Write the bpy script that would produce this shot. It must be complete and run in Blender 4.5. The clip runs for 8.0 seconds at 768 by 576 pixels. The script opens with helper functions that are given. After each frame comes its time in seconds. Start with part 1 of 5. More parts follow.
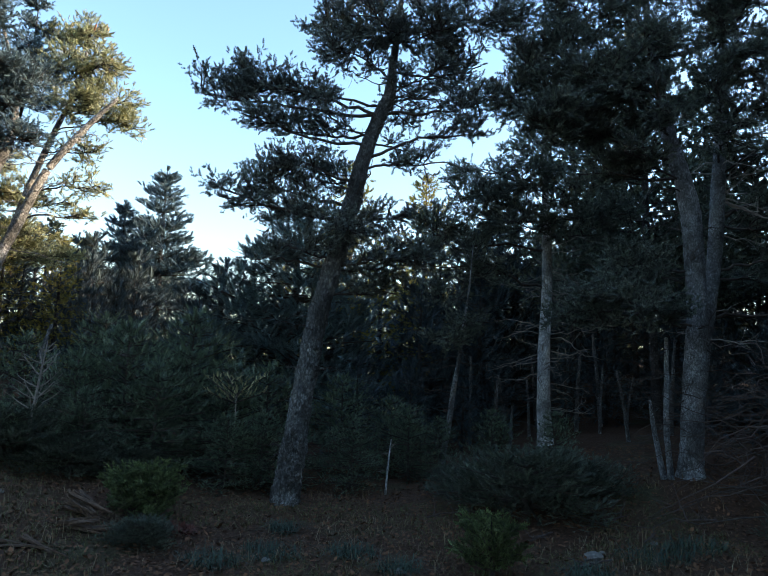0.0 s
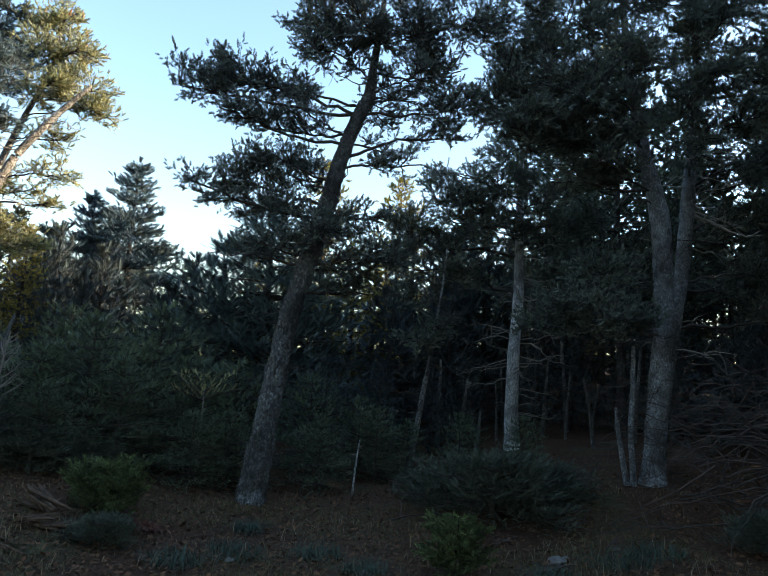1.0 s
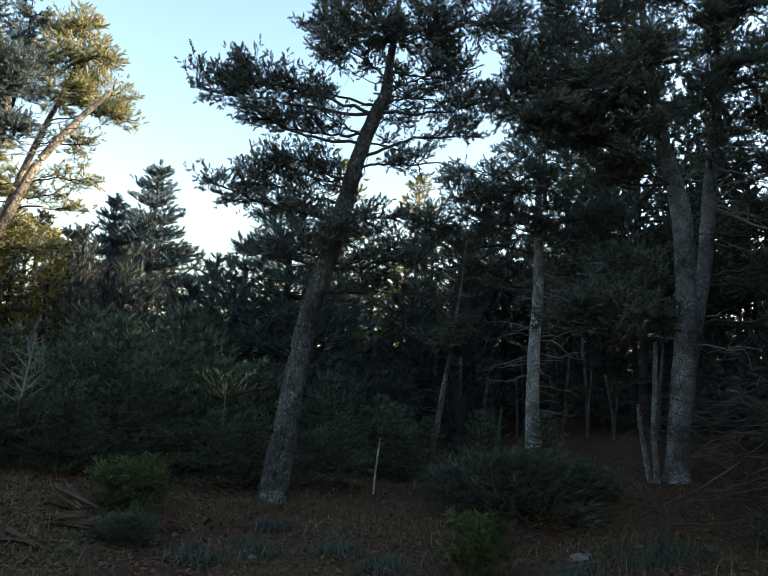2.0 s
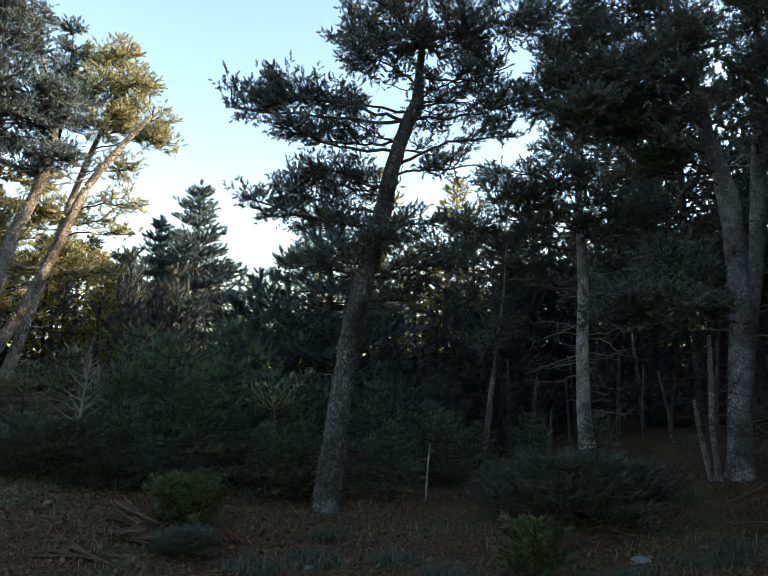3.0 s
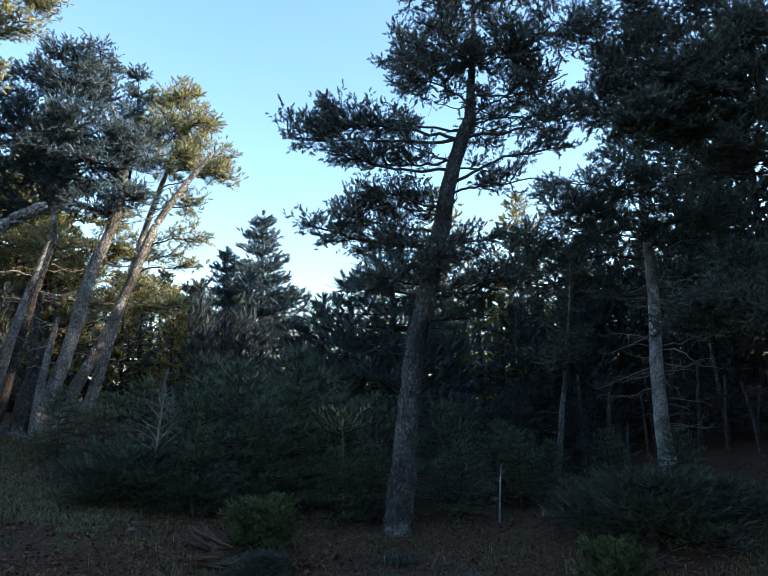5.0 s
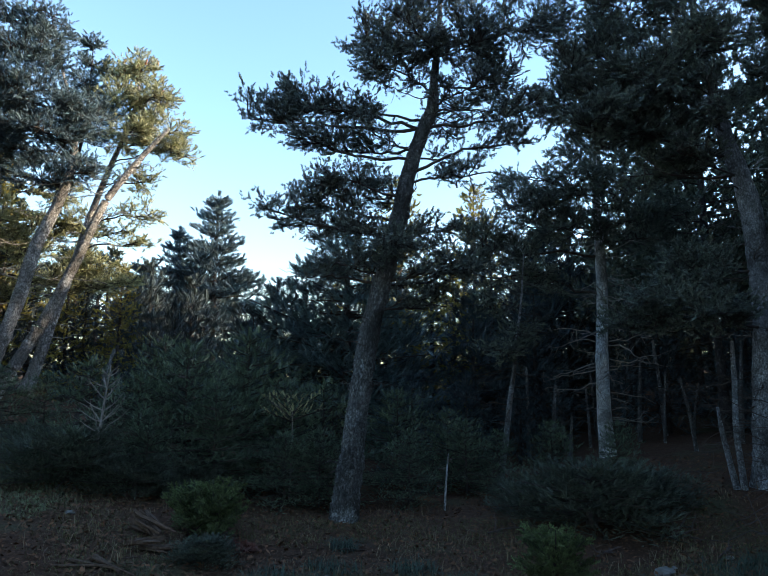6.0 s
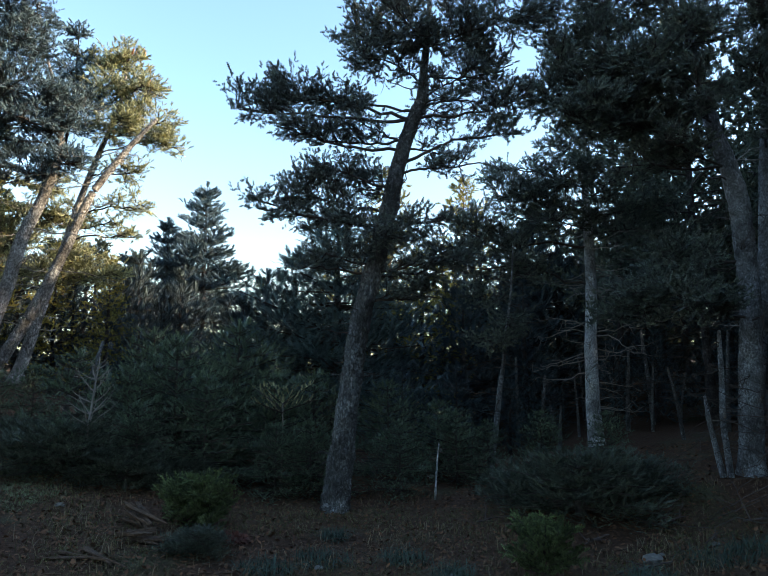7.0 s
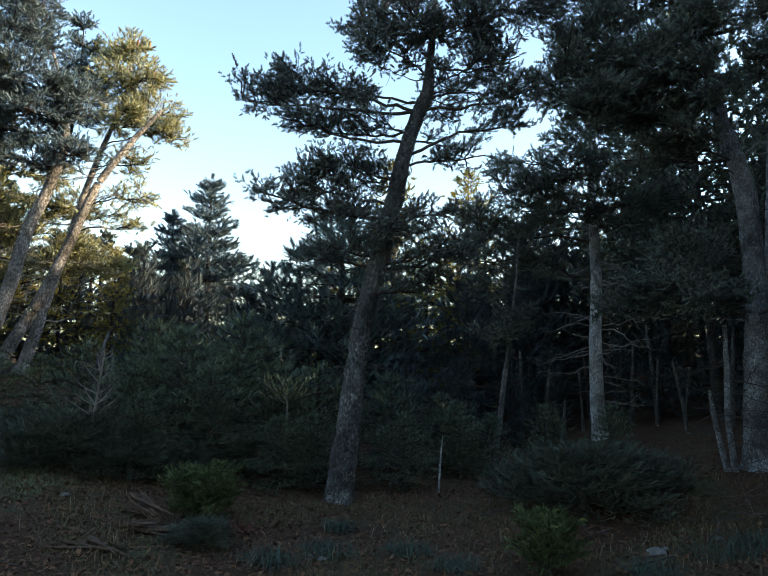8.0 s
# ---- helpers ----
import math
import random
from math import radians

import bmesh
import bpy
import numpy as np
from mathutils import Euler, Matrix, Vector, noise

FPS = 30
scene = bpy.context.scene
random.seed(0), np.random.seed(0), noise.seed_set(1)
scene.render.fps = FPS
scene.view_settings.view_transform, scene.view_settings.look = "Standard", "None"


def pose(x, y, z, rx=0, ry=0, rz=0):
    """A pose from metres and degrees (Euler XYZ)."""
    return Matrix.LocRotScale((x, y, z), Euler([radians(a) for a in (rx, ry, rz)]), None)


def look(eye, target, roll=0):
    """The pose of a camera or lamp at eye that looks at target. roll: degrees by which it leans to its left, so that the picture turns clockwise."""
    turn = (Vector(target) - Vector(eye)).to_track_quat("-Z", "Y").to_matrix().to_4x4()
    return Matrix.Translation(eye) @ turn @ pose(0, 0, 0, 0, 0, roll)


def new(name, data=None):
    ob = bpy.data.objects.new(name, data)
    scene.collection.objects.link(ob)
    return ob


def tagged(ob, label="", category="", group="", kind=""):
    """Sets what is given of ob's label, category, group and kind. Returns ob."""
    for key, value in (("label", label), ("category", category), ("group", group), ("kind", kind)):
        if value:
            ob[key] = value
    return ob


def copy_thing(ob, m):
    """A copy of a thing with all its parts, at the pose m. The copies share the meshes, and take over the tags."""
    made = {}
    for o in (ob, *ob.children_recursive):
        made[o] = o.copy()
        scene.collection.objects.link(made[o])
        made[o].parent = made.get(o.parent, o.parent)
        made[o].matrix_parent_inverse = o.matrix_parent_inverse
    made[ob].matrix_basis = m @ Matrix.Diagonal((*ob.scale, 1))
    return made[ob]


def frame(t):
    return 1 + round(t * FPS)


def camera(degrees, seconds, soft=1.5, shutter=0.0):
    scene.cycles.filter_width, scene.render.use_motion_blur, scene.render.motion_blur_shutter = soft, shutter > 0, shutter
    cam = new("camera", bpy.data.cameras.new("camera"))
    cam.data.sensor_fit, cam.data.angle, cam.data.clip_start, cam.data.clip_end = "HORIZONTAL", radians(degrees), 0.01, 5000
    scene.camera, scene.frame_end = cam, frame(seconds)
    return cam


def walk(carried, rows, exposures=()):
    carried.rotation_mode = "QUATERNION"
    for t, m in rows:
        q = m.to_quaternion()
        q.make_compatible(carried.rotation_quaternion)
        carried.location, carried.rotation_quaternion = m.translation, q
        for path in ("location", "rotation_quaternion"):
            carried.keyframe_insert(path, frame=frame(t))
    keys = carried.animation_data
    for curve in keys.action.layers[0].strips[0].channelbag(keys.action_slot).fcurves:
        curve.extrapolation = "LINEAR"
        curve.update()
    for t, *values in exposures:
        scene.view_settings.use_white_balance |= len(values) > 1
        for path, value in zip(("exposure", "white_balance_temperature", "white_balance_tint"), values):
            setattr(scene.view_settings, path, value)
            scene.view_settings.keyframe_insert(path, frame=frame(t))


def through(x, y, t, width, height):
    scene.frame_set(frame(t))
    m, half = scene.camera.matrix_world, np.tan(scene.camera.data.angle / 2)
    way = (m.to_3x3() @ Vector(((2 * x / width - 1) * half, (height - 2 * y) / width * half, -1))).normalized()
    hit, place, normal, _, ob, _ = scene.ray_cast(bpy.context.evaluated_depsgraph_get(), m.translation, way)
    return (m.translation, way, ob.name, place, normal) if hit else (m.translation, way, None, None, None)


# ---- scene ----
cam = camera(62.0, 8.0, soft=0.5)
ROWS = [
    (0.0, 0.003, -0.009, 1.602, -0.28, 7.95, -1.93),
    (0.2, -0.001, -0.005, 1.606, -2.27, 8.05, -2.73),
    (0.5, -0.008, -0.001, 1.606, -3.23, 8.12, -3.3),
    (1.0, -0.021, 0.006, 1.605, -3.07, 8.15, -3.44),
    (1.5, -0.022, 0.005, 1.604, -2.19, 8.01, -3.33),
    (1.7, -0.018, -0.01, 1.603, -1.83, 7.91, -3.26),
    (2.8, 0.001, -0.01, 1.608, 1.68, 8.05, -1.21),
    (3.0, -0.003, -0.011, 1.604, 2.92, 8.38, -0.57),
    (3.2, 0.001, -0.01, 1.604, 4.56, 8.9, 0.02),
    (3.5, 0.019, -0.022, 1.599, 8.08, 9.72, 1.25),
    (3.8, 0.011, -0.02, 1.603, 11.94, 10.61, 2.69),
    (4.0, 0.028, -0.046, 1.606, 14.03, 11.07, 3.35),
    (4.5, 0.034, -0.033, 1.601, 11.95, 10.91, 2.52),
    (4.7, 0.013, -0.01, 1.601, 10.71, 10.67, 2.02),
    (5.8, 0.009, -0.013, 1.601, 5.1, 9.29, -0.13),
    (6.0, 0.007, 0.001, 1.603, 4.55, 9.13, -0.27),
    (6.5, -0.0, 0.001, 1.601, 3.77, 8.74, -0.2),
    (7.0, 0.0, 0.0, 1.6, 3.66, 8.35, 0.02),
    (7.5, -0.001, 0.0, 1.598, 3.74, 8.08, 0.16),
    (8.0, -0.006, 0.008, 1.599, 3.99, 7.71, -0.3),
]
walk(cam, [(t, pose(x, y, z, 90 + pitch, roll, yaw)) for t, x, y, z, yaw, pitch, roll in ROWS],
     exposures=[(0.0, 1.5, 5830, 10), (0.5, 1.52, 6030, 10), (1.0, 1.54, 6280, 10), (1.5, 1.57, 6630, 10), (3.0, 1.62, 6980, 10), (3.5, 1.55, 6480, 10), (4.0, 1.40, 6050, 10),
                (4.5, 1.40, 5600, 10), (6.0, 1.5, 5680, 10), (6.5, 1.53, 5830, 10), (7.0, 1.56, 5980, 10), (7.5, 1.58, 6180, 10), (8.0, 1.6, 6430, 10)])

# ---------------------------------------------------------------- light
SUN_AZIMUTH, SUN_HEIGHT = 86.0, 22.5          # degrees to the right of the y axis, degrees above the horizon
world = bpy.data.worlds.new("world")
scene.world = world
world.use_nodes = True
wn = world.node_tree.nodes
sky = wn.new("ShaderNodeTexSky")
sky.sky_type, sky.sun_disc = "NISHITA", False
sky.sun_elevation, sky.sun_rotation = radians(SUN_HEIGHT), radians(SUN_AZIMUTH)
sky.air_density, sky.dust_density, sky.ozone_density = 1.5, 0.7, 0.0
wn["Background"].inputs["Strength"].default_value = 0.13
tint = wn.new("ShaderNodeMixRGB")
tint.blend_type = "MULTIPLY"
tint.inputs["Fac"].default_value, tint.inputs["Color2"].default_value = 1.0, (0.88, 1.0, 1.14, 1)
world.node_tree.links.new(sky.outputs["Color"], tint.inputs["Color1"])
world.node_tree.links.new(tint.outputs["Color"], wn["Background"].inputs["Color"])

sun = new("sun", bpy.data.lights.new("sun", "SUN"))
sun.data.energy, sun.data.angle, sun.data.color = 5.0, radians(0.6), (1.0, 0.76, 0.46)
a, e = radians(SUN_AZIMUTH), radians(SUN_HEIGHT)
sun.matrix_world = look((0, 0, 30), Vector((0, 0, 30)) - Vector((math.sin(a) * math.cos(e), math.cos(a) * math.cos(e), math.sin(e))))


# ---------------------------------------------------------------- materials
def material(name, rough=0.8):
    m = bpy.data.materials.new(name)
    m.use_nodes = True
    nt = m.node_tree
    b = nt.nodes["Principled BSDF"]
    b.inputs["Roughness"].default_value = rough
    b.inputs["Specular IOR Level"].default_value = 0.25
    return m, nt, b


def noise_node(nt, scale, detail=4, rough=0.6, stretch=None):
    n = nt.nodes.new("ShaderNodeTexNoise")
    n.inputs["Scale"].default_value, n.inputs["Detail"].default_value, n.inputs["Roughness"].default_value = scale, detail, rough
    c = nt.nodes.new("ShaderNodeTexCoord")
    if stretch:
        mp = nt.nodes.new("ShaderNodeMapping")
        mp.inputs["Scale"].default_value = stretch
        nt.links.new(c.outputs["Object"], mp.inputs["Vector"])
        nt.links.new(mp.outputs["Vector"], n.inputs["Vector"])
    else:
        nt.links.new(c.outputs["Object"], n.inputs["Vector"])
    return n


def ramp_node(nt, source, stops):
    r = nt.nodes.new("ShaderNodeValToRGB")
    while len(r.color_ramp.elements) < len(stops):
        r.color_ramp.elements.new(0.5)
    for el, (p, c) in zip(r.color_ramp.elements, stops):
        el.position, el.color = p, (*c, 1)
    nt.links.new(source, r.inputs["Fac"])
    return r.outputs["Color"]


def mix_node(nt, fac, a, b, kind="MIX"):
    m = nt.nodes.new("ShaderNodeMixRGB")
    m.blend_type = kind
    for key, v in (("Fac", fac), ("Color1", a), ("Color2", b)):
        if isinstance(v, (int, float)):
            m.inputs[key].default_value = v
        elif isinstance(v, tuple):
            m.inputs[key].default_value = (*v, 1)
        else:
            nt.links.new(v, m.inputs[key])
    return m.outputs["Color"]


def bump_node(nt, bsdf, height, strength, distance):
    b = nt.nodes.new("ShaderNodeBump")
    b.inputs["Strength"].default_value, b.inputs["Distance"].default_value = strength, distance
    nt.links.new(height, b.inputs["Height"])
    nt.links.new(b.outputs["Normal"], bsdf.inputs["Normal"])


def needles(name, dark, light, tip=None, tip_share=0.0, through=0.3):
    """Needle foliage: colour varies from clump to clump and from needle to needle; light passes through it."""
    m, nt, b = material(name, 0.7)
    b.inputs["Specular IOR Level"].default_value = 0.2
    clump = noise_node(nt, 1.7, 3)
    col = ramp_node(nt, clump.outputs["Fac"], [(0.32, dark), (0.68, light)])
    geo = nt.nodes.new("ShaderNodeNewGeometry")
    v = ramp_node(nt, geo.outputs["Random Per Island"], [(0.0, (0.5, 0.5, 0.5)), (1.0, (1.5, 1.5, 1.4))])
    col = mix_node(nt, 1.0, col, v, "MULTIPLY")
    streak = noise_node(nt, 95, 2, 0.7)
    col = mix_node(nt, 1.0, col, ramp_node(nt, streak.outputs["Fac"], [(0.38, (0.45, 0.45, 0.45)), (0.62, (1.4, 1.4, 1.35))]), "MULTIPLY")
    if tip:
        spots = noise_node(nt, 2.6, 2)
        f = ramp_node(nt, spots.outputs["Fac"], [(1 - tip_share - 0.06, (0, 0, 0)), (1 - tip_share, (1, 1, 1))])
        col = mix_node(nt, f, col, tip)
    nt.links.new(col, b.inputs["Base Color"])
    tr = nt.nodes.new("ShaderNodeBsdfTranslucent")
    nt.links.new(mix_node(nt, 1.0, col, (1.35, 1.25, 0.8), "MULTIPLY"), tr.inputs["Color"])
    mx = nt.nodes.new("ShaderNodeMixShader")
    mx.inputs["Fac"].default_value = through
    nt.links.new(b.outputs["BSDF"], mx.inputs[1])
    nt.links.new(tr.outputs["BSDF"], mx.inputs[2])
    nt.links.new(mx.outputs["Shader"], nt.nodes["Material Output"].inputs["Surface"])
    return m


def bark(name, crack, body, pale, lichen=0.5, scale=9.0):
    """Flaky conifer bark: small plates with dark cracks, pale lichen flecks and a slower change of tone."""
    m, nt, b = material(name, 0.9)
    fine = noise_node(nt, scale * 4.5, 6, 0.75, (1, 1, 0.6))
    plates = nt.nodes.new("ShaderNodeTexVoronoi")
    plates.feature = "DISTANCE_TO_EDGE"
    plates.inputs["Scale"].default_value = scale * 4.0
    c = nt.nodes.new("ShaderNodeTexCoord")
    mp = nt.nodes.new("ShaderNodeMapping")
    mp.inputs["Scale"].default_value = (1, 1, 0.5)
    nt.links.new(c.outputs["Object"], mp.inputs["Vector"])
    nt.links.new(mix_node(nt, 0.07, mp.outputs["Vector"], fine.outputs["Color"]), plates.inputs["Vector"])
    edge = ramp_node(nt, plates.outputs["Distance"], [(0.0, (0.1, 0.1, 0.1)), (0.14, (1, 1, 1))])
    flecks = noise_node(nt, scale * 3.2, 6, 0.8)
    broad = noise_node(nt, scale * 0.35, 3, 0.6)
    add = nt.nodes.new("ShaderNodeMath")
    add.operation = "MULTIPLY_ADD"
    add.inputs[1].default_value = 0.6
    nt.links.new(broad.outputs["Fac"], add.inputs[0])
    nt.links.new(flecks.outputs["Fac"], add.inputs[2])
    f = ramp_node(nt, add.outputs["Value"], [(0.90 - 0.22 * lichen, (0, 0, 0)), (1.04 - 0.22 * lichen, (1, 1, 1))])
    col = mix_node(nt, f, body, pale)
    col = mix_node(nt, 1.0, col, ramp_node(nt, fine.outputs["Fac"], [(0.38, (0.55, 0.55, 0.55)), (0.62, (1.25, 1.25, 1.25))]), "MULTIPLY")
    col = mix_node(nt, edge, crack, col)
    blotch = noise_node(nt, scale * 0.22, 5, 0.7)
    col = mix_node(nt, 1.0, col, ramp_node(nt, blotch.outputs["Fac"], [(0.38, (0.42, 0.41, 0.40)), (0.58, (1.12, 1.12, 1.12))]), "MULTIPLY")
    nt.links.new(col, b.inputs["Base Color"])
    bump_node(nt, b, mix_node(nt, 0.5, edge, fine.outputs["Fac"]), 1.0, 0.03)
    return m


def plain(name, c1, c2, scale=14.0, rough=0.85, bump=0.3, dist=0.01, stretch=None):
    m, nt, b = material(name, rough)
    n = noise_node(nt, scale, 6, 0.65, stretch)
    geo = nt.nodes.new("ShaderNodeNewGeometry")
    col = ramp_node(nt, n.outputs["Fac"], [(0.3, c1), (0.7, c2)])
    v = ramp_node(nt, geo.outputs["Random Per Island"], [(0.0, (0.65, 0.65, 0.65)), (1.0, (1.3, 1.25, 1.2))])
    nt.links.new(mix_node(nt, 1.0, col, v, "MULTIPLY"), b.inputs["Base Color"])
    bump_node(nt, b, n.outputs["Fac"], bump, dist)
    return m


FIR = needles("fir_needles", (0.066, 0.084, 0.074), (0.115, 0.132, 0.104), None, 0, 0.12)
FIR_BLUE = needles("fir_needles_bluish", (0.092, 0.114, 0.120), (0.155, 0.172, 0.168), None, 0, 0.2)
FIR_SOFT = needles("fir_needles_dusky", (0.097, 0.122, 0.124), (0.162, 0.182, 0.170), None, 0, 0.3)
# Bright olive: sunlight on the bank's crowns is painted into the needle colour.
FIR_SUN = needles("fir_needles_painted_sun", (0.250, 0.265, 0.165), (0.430, 0.435, 0.285), (0.36, 0.21, 0.11), 0.08, 0.3)
# The low sun's gold is put into this colour, so shaded boughs keep it.
FIR_GOLD = needles("fir_needles_painted_gold_light", (0.170, 0.170, 0.060), (0.320, 0.285, 0.100), None, 0, 0.4)
# Blue stands for distance haze on the spire and cool shade on the bank.
FIR_DEEP = needles("fir_needles_haze_shade", (0.072, 0.112, 0.150), (0.126, 0.176, 0.215), None, 0, 0.12)
YOUNG = needles("young_fir_needles", (0.068, 0.102, 0.084), (0.180, 0.228, 0.170), None, 0, 0.15)
# Lifted and blued to paint haze over the spreading fir behind.
FIR_HAZE = needles("fir_needles_painted_haze", (0.086, 0.132, 0.165), (0.150, 0.204, 0.236), None, 0, 0.15)
# Half as light as the deep blue: forest-edge shade painted into the needles.
FIR_DUSK = needles("fir_needles_painted_shade", (0.044, 0.066, 0.086), (0.084, 0.108, 0.132), None, 0, 0.12)
JUNIPER = needles("juniper_needles", (0.080, 0.110, 0.055), (0.165, 0.205, 0.100), None, 0, 0.2)
PALEFOL = needles("pale_dry_needles", (0.30, 0.29, 0.18), (0.42, 0.40, 0.26))
BARK = bark("grey_fir_bark", (0.070, 0.069, 0.066), (0.180, 0.180, 0.174), (0.33, 0.34, 0.335), 0.5, 9.0)
BARK_PALE = bark("pale_fir_bark", (0.15, 0.15, 0.148), (0.74, 0.75, 0.75), (0.88, 0.90, 0.90), 0.8, 9.5)
BARK_LIGHT = bark("light_grey_fir_bark", (0.08, 0.08, 0.08), (0.27, 0.27, 0.268), (0.52, 0.54, 0.55), 0.6, 11.0)
BARK_DARK = bark("dark_fir_bark", (0.025, 0.022, 0.020), (0.085, 0.072, 0.066), (0.17, 0.17, 0.165), 0.3, 7.0)
# Grey bark made paler and warmer, with part of the sunlight in its colour.
BARK_WARM = bark("sun_painted_fir_bark", (0.085, 0.075, 0.066), (0.36, 0.34, 0.315), (0.56, 0.545, 0.52), 0.5, 8.0)
TWIG = plain("twig_bark", (0.035, 0.030, 0.027), (0.085, 0.072, 0.064), 20)
TWIG_PALE = plain("bare_grey_twig", (0.15, 0.135, 0.12), (0.30, 0.28, 0.255), 20)
TWIG_RED = plain("reddish_dead_twig", (0.045, 0.034, 0.031), (0.105, 0.078, 0.070), 20)


# ---------------------------------------------------------------- mesh tools
def mesh_object(name, verts, faces, mat, smooth=False):
    """verts: n x 3; faces: n x 3 or n x 4 indices, all of one length."""
    me = bpy.data.meshes.new(name)
    verts, faces = np.asarray(verts, dtype=np.float32), np.asarray(faces, dtype=np.int32)
    k = faces.shape[1]
    me.vertices.add(len(verts))
    me.vertices.foreach_set("co", verts.ravel())
    me.loops.add(faces.size)
    me.loops.foreach_set("vertex_index", faces.ravel())
    me.polygons.add(len(faces))
    me.polygons.foreach_set("loop_start", np.arange(0, faces.size, k, dtype=np.int32))
    if smooth:
        me.polygons.foreach_set("use_smooth", np.ones(len(faces), dtype=bool))
    me.update(calc_edges=True)
    me.materials.append(mat)
    return new(name, me)


def under(ob, parent, label=""):
    ob.parent = parent
    return tagged(ob, label) if label else ob


def thing(name, place, label, category, group="", kind=""):
    ob = new(name)
    ob.empty_display_size = 0.2
    ob.location = place
    return tagged(ob, label, category, group, kind)


def unit(v):
    return v / np.maximum(np.linalg.norm(v, axis=-1, keepdims=True), 1e-9)


def tubes(lines, sides):
    """Tapered tubes along polylines: lines is a list of (points n x 3, radii n). Returns verts and quads."""
    V, Q, at = [], [], 0
    ang = np.arange(sides) * 2 * math.pi / sides
    for pts, rad in lines:
        pts, rad = np.asarray(pts, float), np.asarray(rad, float)
        d = unit(np.gradient(pts, axis=0))
        ref = np.where(np.abs(d[:, 2:]) > 0.9, np.array([[1.0, 0, 0]]), np.array([[0, 0, 1.0]]))
        if abs(d[0, 2]) > 0.75:
            ref = np.tile(np.array([[1.0, 0, 0]]), (len(pts), 1))
        s = unit(np.cross(ref, d))
        u = np.cross(d, s)
        ring = pts[:, None] + rad[:, None, None] * (np.cos(ang)[None, :, None] * s[:, None] + np.sin(ang)[None, :, None] * u[:, None])
        V.append(ring.reshape(-1, 3))
        i = np.arange(len(pts) - 1)[:, None] * sides + np.arange(sides)[None]
        j = np.arange(len(pts) - 1)[:, None] * sides + (np.arange(sides)[None] + 1) % sides
        Q.append(np.stack([i, j, j + sides, i + sides], -1).reshape(-1, 4) + at)
        n = len(pts)
        cap = np.arange(sides - 2)
        top = (n - 1) * sides
        Q.append(np.stack([top + 0 * cap, top + cap + 1, top + cap + 2, top + cap + 2], -1)[:0] + at)
        at += n * sides
    return np.concatenate(V), np.concatenate(Q)


def curve_points(knots, n):
    """A smooth line through the knots (rows of any width), resampled to n rows."""
    k = np.asarray(knots, float)
    seg = np.linalg.norm(np.diff(k[:, :3], axis=0), axis=1)
    s = np.r_[0, np.cumsum(seg)] / max(seg.sum(), 1e-9)
    t = np.linspace(0, 1, n)
    m = np.gradient(k, s, axis=0) if len(k) > 2 else np.repeat((k[1:] - k[:1]), 2, 0)
    i = np.clip(np.searchsorted(s, t, side="right") - 1, 0, len(k) - 2)
    h = (s[i + 1] - s[i])[:, None]
    u = ((t - s[i]) / (s[i + 1] - s[i]))[:, None]
    return ((2 * u**3 - 3 * u**2 + 1) * k[i] + (u**3 - 2 * u**2 + u) * h * m[i] + (-2 * u**3 + 3 * u**2) * k[i + 1] + (u**3 - u**2) * h * m[i + 1])


def shoot_template(count, wide, long, seed=1):
    """One needled shoot along +y, 1 long: count single-triangle needles round a stem, most of them to the sides and above."""
    r = np.random.RandomState(seed)
    out = []
    for i in range(count):
        s = 0.02 + 0.9 * (i / max(count - 1, 1)) if i < count - 1 else 0.8
        a = (i % 2) * math.pi + r.uniform(-0.9, 0.9) if i % 3 else r.uniform(0, 2 * math.pi)
        side = np.array([math.cos(a), 0, math.sin(a) * 0.8 + 0.15])
        d = unit(side * 0.8 + np.array([0, 0.75 if i < count - 1 else 4.0, 0]))
        w = unit(np.cross(d, r.normal(size=3)))
        b = np.array([0, s, 0.0])
        L = long * r.uniform(0.8, 1.2)
        out += [b - w * wide * 0.5, b + w * wide * 0.5, b + d * L]
    return np.array(out)


def frond_template(count, long, seed):
    """A flat fir shoot along +y whose needles grow together at the stem: serrated on both sides, slightly trough-shaped."""
    r = np.random.RandomState(seed)
    v = [(0, 0.95 * i / count, 0) for i in range(count + 1)] + [(0, 1.12, 0.02)]
    f = []
    for side in (1, -1):
        for i in range(count):
            L = long * (1.05 - 0.55 * (i / count) ** 2) * r.uniform(0.8, 1.15)
            v.append((side * L * 0.8, v[i + 1][1] + L * 0.45, L * r.uniform(0.1, 0.3)))
            f.append((i, i + 1, len(v) - 1))
    v.append((0.05, 0.85, 0.0))
    f.append((count, count + 1, len(v) - 1))
    return np.array(v), np.array(f)


def shoots(pos, direction, up, size, template):
    """Places the template at each pos. Returns verts and triangles."""
    y = unit(direction)
    x = unit(np.cross(y, up))
    z = np.cross(x, y)
    f = np.stack([x, y, z], 1) * size[:, None, None]
    form, tri = template if isinstance(template, tuple) else (template, np.arange(len(template)).reshape(-1, 3))
    v = np.einsum("kj,njc->nkc", form, f) + pos[:, None]
    t = tri[None] + (np.arange(len(pos)) * len(form))[:, None, None]
    return v.reshape(-1, 3), t.reshape(-1, 3)


